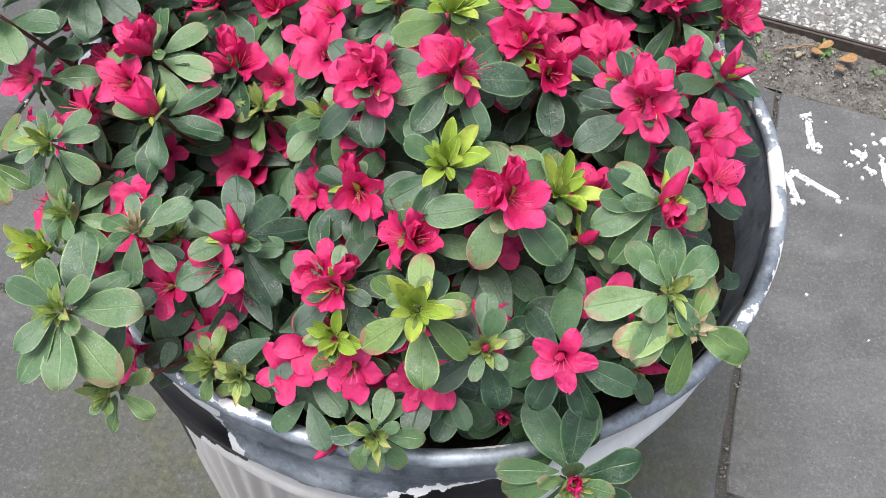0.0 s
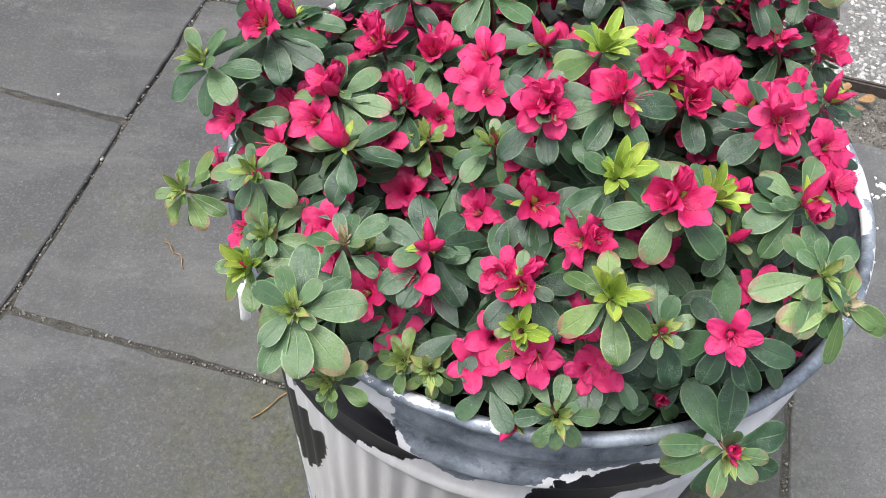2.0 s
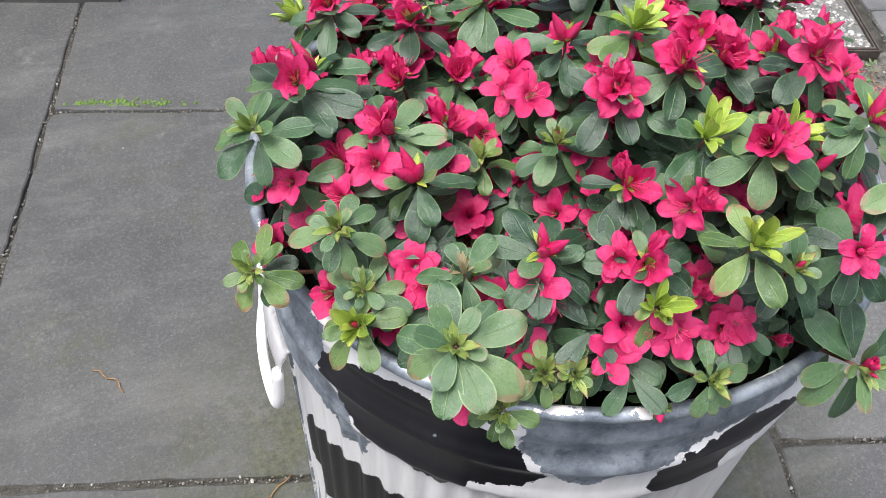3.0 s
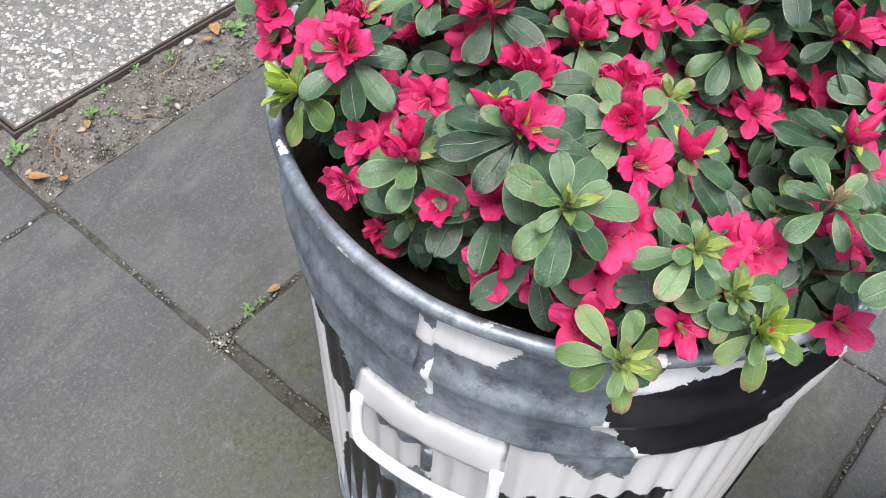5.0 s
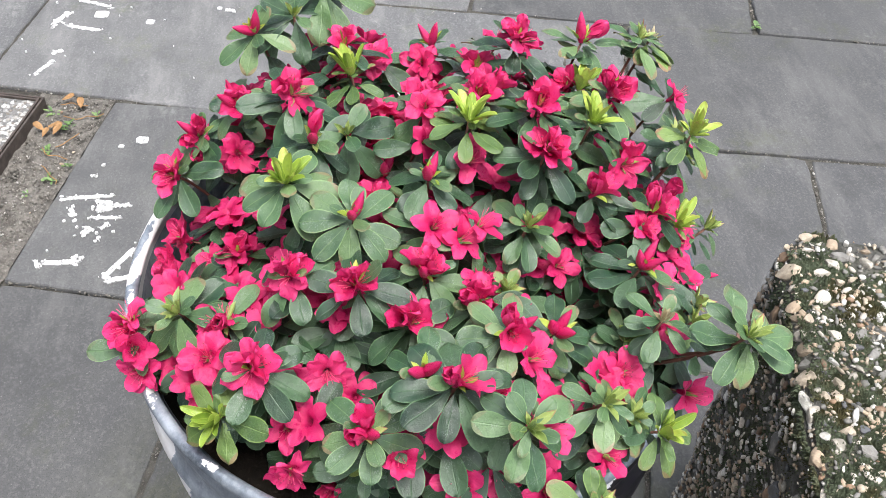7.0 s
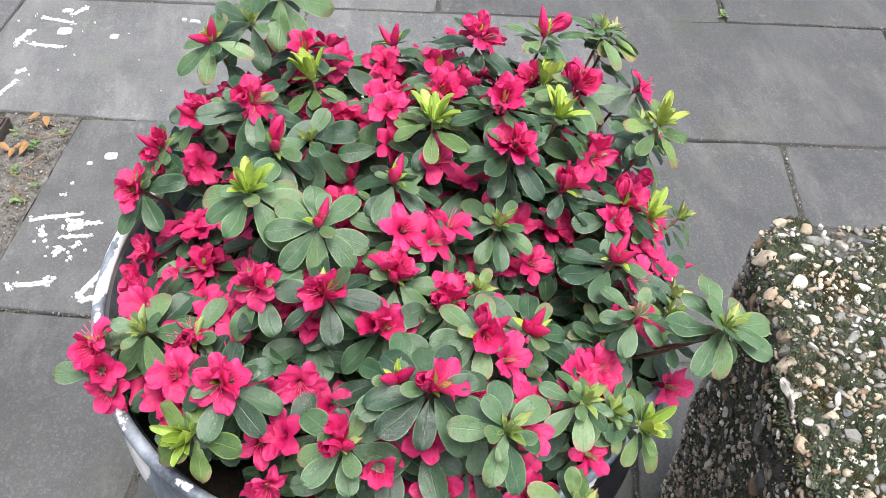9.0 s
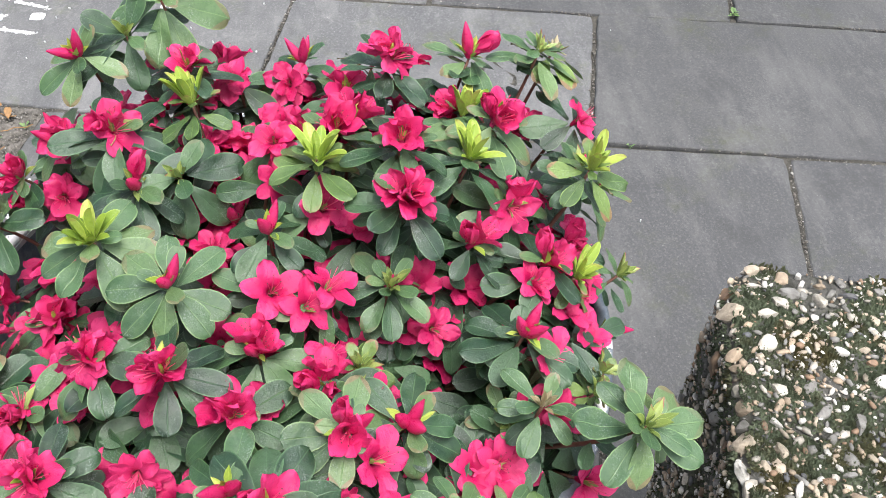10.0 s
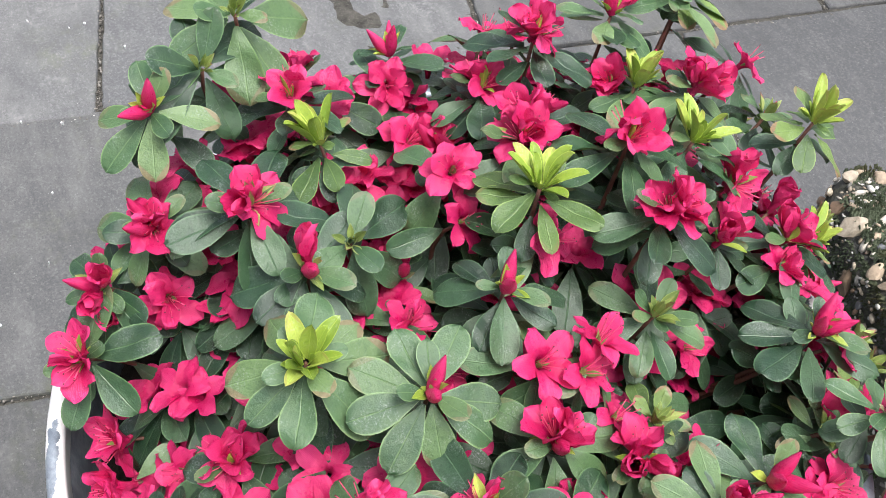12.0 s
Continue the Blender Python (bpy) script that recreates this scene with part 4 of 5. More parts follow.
def dustbin():
    bin_ = new("dustbin", None)
    tagged(bin_, "galvanised steel dustbin planter with flaking black and white paint", "dustbin")
    # wall: plain band with a swage under the rim, fluted below
    profile = []
    z = 0.004
    while z < H - 0.006:
        profile.append(z)
        z += 0.006 if z > 0.36 else 0.016
    profile.append(H - 0.004)
    n = 480
    bm = bmesh.new()
    rings = []
    lay_b, lay_w = bm.verts.layers.float.new("black"), bm.verts.layers.float.new("white")

    def radius(a, z):
        band = 0.2195 - 0.002 * max(0, (H - z)) / 0.1
        ridge = 0.0068 * math.exp(-((z - 0.473) / 0.009) ** 2) + 0.003 * math.exp(-((z - 0.508) / 0.006) ** 2) + 0.003 * math.exp(-((z - 0.424) / 0.007) ** 2)
        low = 0.2115 - 0.012 * max(0, 0.41 - z) / 0.41
        t = min(1, max(0, (0.425 - z) / 0.02))
        t = t * t * (3 - 2 * t)
        flute = 0.0023 * math.cos(a * 60) * t * min(1, max(0, (z - 0.03) / 0.03))
        foot = 0.004 * math.exp(-((z - 0.01) / 0.008) ** 2)
        e = 1 + (ellipse(a) - 1) * min(1, max(0, z / H))
        return (band * (1 - t) + low * t) * e + ridge + flute + foot + 0.0008 * noise.noise((math.cos(a) * 3, math.sin(a) * 3, z * 9))

    step = 4
    for z in profile:
        ring = []
        for k in range(n):
            a = 2 * math.pi * k / n
            r = radius(a, z)
            ring.append(bm.verts.new((r * math.cos(a), r * math.sin(a), z)))
        rings.append(ring)
    for j, ring in enumerate(rings):
        for k in range(0, n, step):
            b, w = paint_field(360 * k / n, profile[j] * 1000)
            ring[k][lay_b], ring[k][lay_w] = b, w
        for k in range(n):
            if k % step:
                k0, k1, f = k - k % step, (k - k % step + step) % n, (k % step) / step
                ring[k][lay_b] = ring[k0][lay_b] * (1 - f) + ring[k1][lay_b] * f
                ring[k][lay_w] = ring[k0][lay_w] * (1 - f) + ring[k1][lay_w] * f
    for a, b in zip(rings, rings[1:]):
        for k in range(n):
            bm.faces.new((a[k], a[(k + 1) % n], b[(k + 1) % n], b[k]))
    # inner skin and floor
    inner = []
    for z in (H - 0.004, 0.3, 0.012):
        inner.append([bm.verts.new(((radius(2 * math.pi * k / 96, H - 0.01) - 0.0035) * math.cos(2 * math.pi * k / 96) * (1 if z > 0.4 else 0.93), (radius(2 * math.pi * k / 96, H - 0.01) - 0.0035) * math.sin(2 * math.pi * k / 96) * (1 if z > 0.4 else 0.93), z)) for k in range(96)])
        for v in inner[-1]:
            v[lay_b], v[lay_w] = -1.0, -1.0
    for a, b in zip(inner, inner[1:]):
        for k in range(96):
            bm.faces.new((a[k], b[k], b[(k + 1) % 96], a[(k + 1) % 96]))
    bm.faces.new(inner[-1])
    part("wall", mesh_of("wall", bm, BIN), bin_, "fluted sheet-steel wall with peeling paint")
    # rolled rim
    bm = bmesh.new()
    lay_b, lay_w = bm.verts.layers.float.new("black"), bm.verts.layers.float.new("white")
    n, q = 200, 12
    loops = []
    for k in range(n):
        a = 2 * math.pi * k / n
        r = 0.2225 * ellipse(a) + 0.0006 * noise.noise((math.cos(a) * 6, math.sin(a) * 6, 0))
        ring = []
        for i in range(q):
            b = 2 * math.pi * i / q
            v = bm.verts.new(((r + 0.005 * math.cos(b)) * math.cos(a), (r + 0.005 * math.cos(b)) * math.sin(a), H + 0.005 * math.sin(b)))
            v[lay_b] = -1.0
            v[lay_w] = 0.016 * noise.noise((math.cos(a) * 7 + 3, math.sin(a) * 7, i * 0.25)) - 0.0075 + 0.0125 * max(0.0, math.cos(a - radians(40)))
            ring.append(v)
        loops.append(ring)
    for k in range(n):
        for i in range(q):
            bm.faces.new((loops[k][i], loops[(k + 1) % n][i], loops[(k + 1) % n][(i + 1) % q], loops[k][(i + 1) % q]))
    part("rim", mesh_of("rim", bm, BIN), bin_, "rolled steel rim, scuffed bare")
    # lapped seam with rivets
    bm = bmesh.new()
    lay_b, lay_w = bm.verts.layers.float.new("black"), bm.verts.layers.float.new("white")
    a0 = radians(173.6)
    rows = []
    for k in range(60):
        z = 0.03 + (H - 0.038) * k / 59
        row = []
        for off, lift in ((-0.0055, 0.0002), (-0.0045, 0.002), (0.0, 0.0024), (0.0045, 0.002), (0.0055, 0.0002)):
            a = a0 + off / 0.22
            r = radius(a, z) + lift
            v = bm.verts.new((r * math.cos(a), r * math.sin(a), z))
            b, w = paint_field(math.degrees(a), z * 1000)
            v[lay_b], v[lay_w] = b, 0.014 * noise.noise((z * 40, off * 90, 1)) - 0.002
            row.append(v)
        rows.append(row)
    for a, b in zip(rows, rows[1:]):
        for i in range(4):
            bm.faces.new((a[i], b[i], b[i + 1], a[i + 1]))
    part("seam", mesh_of("seam", bm, BIN), bin_, "lapped vertical seam of the sheet")
    # the two carrying handles
    for mid in (174.5, 354.5):
        bm = bmesh.new()
        rows = []
        nz, na = 8, 24
        for j in range(nz + 1):
            z = 0.397 + 0.029 * j / nz
            row = []
            for i in range(na + 1):
                a = radians(mid - 13.5 + 28 * i / na)
                r = 0.2225 + 0.0105 * math.sqrt(1 - (j / nz) ** 2)
                taper = 0.003 * noise.noise((i * 0.6, j * 0.3, mid))
                row.append(bm.verts.new((r * math.cos(a), r * math.sin(a), z + taper)))
            rows.append(row)
        for a, b in zip(rows, rows[1:]):
            for i in range(na):
                bm.faces.new((a[i], a[i + 1], b[i + 1], b[i]))
        bmesh.ops.solidify(bm, geom=bm.faces[:], thickness=0.0018)
        plate = part("handle_plate", mesh_of("handle_plate", bm, HANDLE), bin_, "white-painted curved steel handle plate")
        bm = bmesh.new()
        pts = []
        for i in range(33):
            f = i / 32
            if f < 0.18:
                s = f / 0.18
                a, z, r = mid - 12.4, 0.404 - 0.05 * s, 0.2345 + 0.0025 * s
            elif f > 0.82:
                s = (1 - f) / 0.18
                a, z, r = mid + 13.6, 0.404 - 0.05 * s, 0.2345 + 0.0025 * s
            else:
                s = (f - 0.18) / 0.64
                a, z, r = mid - 12.4 + 26 * s, 0.351, 0.238
            pts.append(Vector((r * math.cos(radians(a)), r * math.sin(radians(a)), z)))
        for _ in range(2):
            pts = [pts[0]] + [(a + b * 2 + c) / 4 for a, b, c in zip(pts, pts[1:], pts[2:])] + [pts[-1]]
        tube(bm, pts, [0.0046] * len(pts), 10)
        part("handle", mesh_of("handle", bm, HANDLE), bin_, "white-painted bent steel drop handle")
    # earth in the bin
    bm = bmesh.new()
    rings = []
    for j in range(26):
        r = 0.2135 * j / 25
        ring = [bm.verts.new((r * ellipse(2 * math.pi * k / 80) * math.cos(2 * math.pi * k / 80), r * ellipse(2 * math.pi * k / 80) * math.sin(2 * math.pi * k / 80), 0.0)) for k in range(80)] if j else [bm.verts.new((0, 0, 0))]
        for v in ring:
            v.co.z = H - 0.055 + 0.02 * (1 - (r / 0.22) ** 2) + noise.fractal(v.co * 30, 0.8, 2, 5) * 0.006
        rings.append(ring)
    for k in range(80):
        bm.faces.new((rings[0][0], rings[1][k], rings[1][(k + 1) % 80]))
    for a, b in zip(rings[1:], rings[2:]):
        for k in range(80):
            bm.faces.new((a[k], b[k], b[(k + 1) % 80], a[(k + 1) % 80]))
    earth = new("compost", mesh_of("compost", bm, COMPOST_AND_HOLE))
    tagged(earth, "dark crumbly compost filling the dustbin", "soil", kind="stuff")


def tube(bm, pts, radii, sides):
    """A round bar along a line of points."""
    rings = []
    for k, (p, r) in enumerate(zip(pts, radii)):
        d = (pts[min(k + 1, len(pts) - 1)] - pts[max(k - 1, 0)]).normalized()
        x = d.orthogonal().normalized() if k == 0 else (x - d * x.dot(d)).normalized()
        y = d.cross(x)
        rings.append([bm.verts.new(p + r * (x * math.cos(2 * math.pi * i / sides) + y * math.sin(2 * math.pi * i / sides))) for i in range(sides)])
    faces = []
    for a, b in zip(rings, rings[1:]):
        for i in range(sides):
            faces.append(bm.faces.new((a[i], a[(i + 1) % sides], b[(i + 1) % sides], b[i])))
    faces.append(bm.faces.new(rings[0][::-1])), faces.append(bm.faces.new(rings[-1]))
    return faces


# ---- the azalea ----
def leaf_shape(bm, uv, m, width=0.46, fold=0.25, curl=0.35, index=0, wave=0.0, peak=0.64, blunt=2.3):
    """An obovate leaf of length 1 along +y from its stalk, upper side +z, put at m."""
    across, along = 4, 9
    rows = []
    for j in range(along + 1):
        t = 1 - (1 - j / along) ** 1.75
        if t < peak:
            w = width * (0.08 + 0.92 * math.sin(math.pi / 2 * (t / peak)) ** 1.15)
        else:
            w = width * max(0.0, 1 - ((t - peak) / (1 - peak)) ** blunt) ** (0.5 if blunt > 2 else 1) + 0.012
        y = t
        drop = -curl * t * t * 0.4
        row = []
        for i in range(across + 1):
            s = i / across * 2 - 1
            z = drop + fold * abs(s) * w * 0.5 - 0.06 * fold + wave * math.sin(t * 9 + s * 2) * 0.03
            tip = 0.02 * (1 - abs(s)) * (t > 0.97)
            row.append((bm.verts.new(m @ Vector((s * w * 0.5, y + tip, z))), i / across, t))
        rows.append(row)
    for a, b in zip(rows, rows[1:]):
        for i in range(across):
            quad = (a[i], a[i + 1], b[i + 1], b[i])
            f = bm.faces.new([q[0] for q in quad])
            f.material_index = index
            f.smooth = True
            for loop, q in zip(f.loops, quad):
                loop[uv].uv = (q[1], q[2])


def petal_shape(bm, uv, m, openness, turn, ruffle, rnd, index=0):
    """One of five petals of a funnel flower about +z, of unit length along its curve: a furled spindle at 0, a flat star at 1."""
    nu, nv = 6, 10
    ph, over = rnd.uniform(0, 6), rnd.uniform(-0.5, 0.5)
    end = radians(-14 + 40 * min(1, openness / 0.3) + 82 * max(0, openness - 0.3) / 0.7 + rnd.uniform(-9, 9))
    r, z, rows, broad = 0.05, 0.0, [], rnd.uniform(0.43, 0.53)
    for j in range(nv + 1):
        t = 1 - (1 - j / nv) ** 1.25
        f = min(1, max(0, (t - 0.22) / 0.5))
        f = f * f * (3 - 2 * f)
        bend = radians(11) + (end - radians(11)) * f
        if j:
            r = max(0.012, r + (t - last) * math.sin(bend))
            z += (t - last) * math.cos(bend)
        last = t
        lobe = broad * (0.6 + 0.4 * min(1, t / 0.7)) if t < 0.7 else broad * max(0.0, 1 - ((t - 0.7) / 0.305) ** 2.1) ** 0.62
        mixed = min(1, max(0, (t - 0.26) / 0.2))
        wide = 1.5 * r * (1 - mixed) + lobe * mixed + 0.01
        inward = Vector((0, -math.cos(bend), math.sin(bend)))
        curl = 1 - 0.85 * f * min(1, openness * 1.6)
        row = []
        for i in range(nu + 1):
            s = i / nu * 2 - 1
            a = s * wide * 0.5
            cup = min(0.16, curl * a * a / (2 * max(r, 0.1))) + 0.02 * abs(s) * f
            wave = f * ruffle * (0.055 * s * math.sin(t * 6 + ph) + 0.05 * s * s * math.sin(t * 15 + ph * 2 + s) + 0.026 * math.sin(t * 8 + s * 6 + ph))
            p = Vector((a, r, z)) + inward * (cup + wave + 0.04 * over * s * f)
            twist = turn + (1 - min(1, openness * 1.5)) * 0.8 * t
            row.append((bm.verts.new(m @ (Matrix.Rotation(twist, 3, "Z") @ p)), i / nu, t))
        rows.append(row)
    for a, b in zip(rows, rows[1:]):
        for i in range(nu):
            quad = (a[i], a[i + 1], b[i + 1], b[i])
            f = bm.faces.new([q[0] for q in quad])
            f.material_index = index
            f.smooth = True
            for loop, q in zip(f.loops, quad):
                loop[uv].uv = (q[1], q[2])


def flower_into(bm, uv, m, openness, rnd, stamens=True):
    spin = rnd.uniform(0, 6.28)
    for k in range(5):
        petal_shape(bm, uv, m @ Matrix.Scale(rnd.uniform(0.88, 1.05), 4), openness * rnd.uniform(0.8, 1.12), spin + k * 2 * math.pi / 5 + rnd.uniform(-0.13, 0.13), rnd.uniform(0.5, 1.25), rnd)
    if stamens:
        for k in range(6):
            a = spin + k * 1.05 + 0.3
            out = rnd.uniform(0.04, 0.13) + 0.12 * openness
            high = rnd.uniform(0.68, 0.95)
            pts = [m @ Vector((out * f ** 1.6 * math.cos(a), out * f ** 1.6 * math.sin(a), high * f)) for f in (0.1, 0.4, 0.7, 1.0)]
            for f in tube(bm, pts, [0.00026] * 4, 3):
                f.material_index = 1
            r = bmesh.ops.create_icosphere(bm, subdivisions=1, radius=0.00042, matrix=Matrix.Translation(pts[-1]))
            for v in r["verts"]:
                for f in v.link_faces:
                    f.material_index = 2


def bud_into(bm, uv, m, rnd):
    """A closed bud: a pointed spindle of furled petals."""
    n, rows = 15, []
    for j in range(10):
        t = j / 9
        r = 0.175 * math.sin(math.pi * (0.1 + 0.88 * t) ** 0.85) ** 0.8 * (1 - 0.3 * t) + 0.008
        row = []
        for i in range(n):
            b = 2 * math.pi * i / n
            flap = 1 + 0.2 * ((i / n * 5) % 1 - 0.5)
            row.append((bm.verts.new(m @ Vector((r * flap * math.cos(b + t * 1.3), r * flap * math.sin(b + t * 1.3), t))), i / n, 0.3 + 0.45 * t))
        rows.append(row)
    for a, b in zip(rows, rows[1:]):
        for i in range(n):
            quad = (a[i], a[(i + 1) % n], b[(i + 1) % n], b[i])
            f = bm.faces.new([q[0] for q in quad])
            f.smooth = True
            for loop, q in zip(f.loops, quad):
                loop[uv].uv = (q[1], q[2])


def fresh(kind):
    bm = bmesh.new()
    return bm, bm.loops.layers.uv.new("leaf")


def make_leaf(name, mat, width, fold, curl, wave):
    bm, uv = fresh(name)
    leaf_shape(bm, uv, Matrix.Identity(4), width, fold, curl, 0, wave)
    return mesh_of(name, bm, mat)


def make_flower(openness, seed):
    rnd = random.Random(seed)
    bm, uv = fresh("flower")
    flower_into(bm, uv, Matrix.Scale(0.0252, 4), openness, rnd, openness > 0.25)
    me = bpy.data.meshes.new("flower")
    bm.to_mesh(me)
    bm.free()
    for m in (PETAL, FILAMENT, ANTHER):
        me.materials.append(m)
    return me


def make_bud(seed):
    rnd = random.Random(seed)
    bm, uv = fresh("bud")
    bud_into(bm, uv, Matrix.Scale(0.0235, 4), rnd)
    return mesh_of("bud", bm, PETAL)


def aim(direction):
    """A frame with its z along a direction and its y as near north as that allows."""
    z = Vector(direction).normalized()
    x = Vector((0, 1, 0)).cross(z).normalized()
    return Matrix((x, z.cross(x), z)).transposed().to_4x4()


# The shoots: what each bears, the place of its tip in millimetres, its flowers (o open, h half open, t like a tulip, b in bud),
# the way it leans and how far, the way its first flower faces, the tone and number of its leaves and their size.
SHOOTS = []


def tip(kind, x, y, z, fl="", az=None, lean=None, turn=None, tone="m", n=6, size=1.0):
    SHOOTS.append((kind, x / 1000, y / 1000, z / 1000, fl, az, lean, turn, tone, n, size))


def front_shoots():
    tip("R", -230, -38, 660, az=200, lean=28, tone="m", n=7, size=0.95)
    tip("O", -220, -65, 637, "o", az=232, lean=50, n=4)
    tip("R", -195, -95, 627, az=230, lean=24, tone="p", n=7, size=0.85)
    tip("R", -246, -83, 591, az=210, lean=42, tone="y", n=7, size=0.8)
    tip("B", -154, -44, 655, "hbt", turn=150, tone="p", n=7, size=0.95)
    tip("B", -147, -75, 643, "bbb", turn=200, tone="m", n=7, size=1.0)
    tip("F", -112, -31, 636, "tht", turn=220, tone="m")
    tip("O", -120, -68, 629, "o", az=260, lean=45, n=4)
    tip("O", -146, -87, 605, "o", az=255, lean=55, n=4, size=0.9)
    tip("F", -94, 4, 650, "hhb", turn=260, tone="m")
    tip("F", -30, -86, 697, "oohh", turn=265, tone="d", size=1.05)
    tip("R", -93, -50, 617, tone="y", n=5, size=0.75)
    tip("R", -53, -71, 638, "b", tone="m", n=7, size=0.9)
    tip("B", -34, -124, 656, "th", turn=120, tone="d", n=6, size=0.95)
    tip("B", -90, -146, 640, "bbb", lean=12, az=250, turn=90, tone="d", n=8, size=1.15)
    tip("W", -138, -144, 633, lean=8, az=200, tone="p", n=6, size=0.8)
    tip("R", -188, -119, 598, az=215, lean=30, tone="p", n=8, size=0.8)
    tip("Y", -199, -139, 594, "b", az=222, lean=38, tone="y", n=6, size=0.9)
    tip("F", -129, 20, 643, "hht", turn=250)
    tip("F", -10, -155, 658, "oh", az=235, lean=32, turn=180, n=5, tone="m")
    tip("O", -84, -42, 628, "o", az=270, lean=35, n=3)
    tip("O", -166, -62, 639, "o", az=240, lean=40, n=3)
    tip("O", -187, -37, 626, "oo", az=210, lean=42, n=3)
    tip("F", 12, -87, 706, "ho", turn=170, tone="m", n=7, size=1.08)
    tip("F", 60, -61, 684, "hh", turn=260, tone="d")
    tip("F", 94, -24, 648, "hhb", turn=220, tone="d")
    tip("F", 104, -89, 697, "ooh", turn=240, tone="d", n=7, size=1.08)
    tip("Y", 8, -127, 682, tone="m", n=6)
    tip("F", 35, -148, 694, "hht", az=255, lean=16, turn=200, tone="p", n=7, size=1.08)
    tip("Y", 64, -130, 672, tone="p", n=7, size=0.9)
    tip("O", 79, -117, 668, "oh", az=80, lean=20, n=3)
    tip("B", 110, -143, 688, "bt", turn=80, tone="p", n=8, size=0.95)
    tip("O", 153, -107, 655, "oo", az=320, lean=40, n=3)
    tip("O", 145, -84, 667, "o", az=300, lean=30, n=3)
    tip("B", 78, -149, 662, "b", n=4, size=0.8)
    tip("R", -160, -194, 636, az=230, lean=22, tone="p", n=8, size=1.12)
    tip("R", -141, -219, 602, az=240, lean=40, tone="y", n=7, size=0.66)
    tip("O", -88, -170, 604, "o", az=262, lean=62, n=3, size=0.9)
    tip("O", -103, -165, 624, "o", az=235, lean=48, n=3)
    tip("O", -54, -165, 633, "oh", az=235, lean=42, n=4, size=0.9)
    tip("B", -39, -171, 640, "th", turn=60, tone="d", n=5)
    tip("Y", 0, -199, 675, az=262, lean=14, tone="y", n=6, size=0.95)
    tip("Y", -39, -191, 619, az=250, lean=30, tone="y", n=5, size=0.7)
    tip("R", -101, -190, 579, az=245, lean=30, tone="y", n=8, size=0.52)
    tip("R", -85, -196, 580, az=260, lean=30, tone="y", n=8, size=0.52)
    tip("O", -29, -208, 607, "o", az=262, lean=58, n=3, size=0.8)
    tip("O", -46, -199, 602, "o", az=225, lean=52, n=3, size=0.8)
    tip("B", -40, -223, 557, "b", az=240, lean=60, n=4, size=0.6)
    tip("R", -15, -225, 586, az=268, lean=35, tone="m", n=8, size=0.66)
    tip("O", -131, -166, 607, "o", az=230, lean=45, n=3, size=0.9)
    tip("O", 13, -208, 604, "o", az=272, lean=50, n=4, size=0.85)
    tip("O", -2, -208, 598, "o", az=240, lean=52, n=3, size=0.85)
    tip("R", 32, -201, 642, "b", az=262, lean=24, tone="d", n=7, size=0.9)
    tip("O", 57, -212, 663, "ob", az=225, lean=36, tone="d", n=7, size=1.0)
    tip("R", 107, -186, 680, az=290, lean=20, tone="p", n=7, size=0.98)
    tip("W", 119, -200, 674, az=300, lean=30, tone="y", n=5, size=0.95)
    tip("R", 82, -238, 574, "bbt", az=272, lean=52, tone="m", n=9, size=1.2)
    tip("B", 120, -176, 586, "bb", az=300, lean=30, tone="m", n=5, size=0.8)
    tip("O", -213, -108, 584, "o", az=215, lean=55, n=3, size=0.85)
    tip("O", 50, -208, 575, "t", az=270, lean=40, n=4, size=0.8)


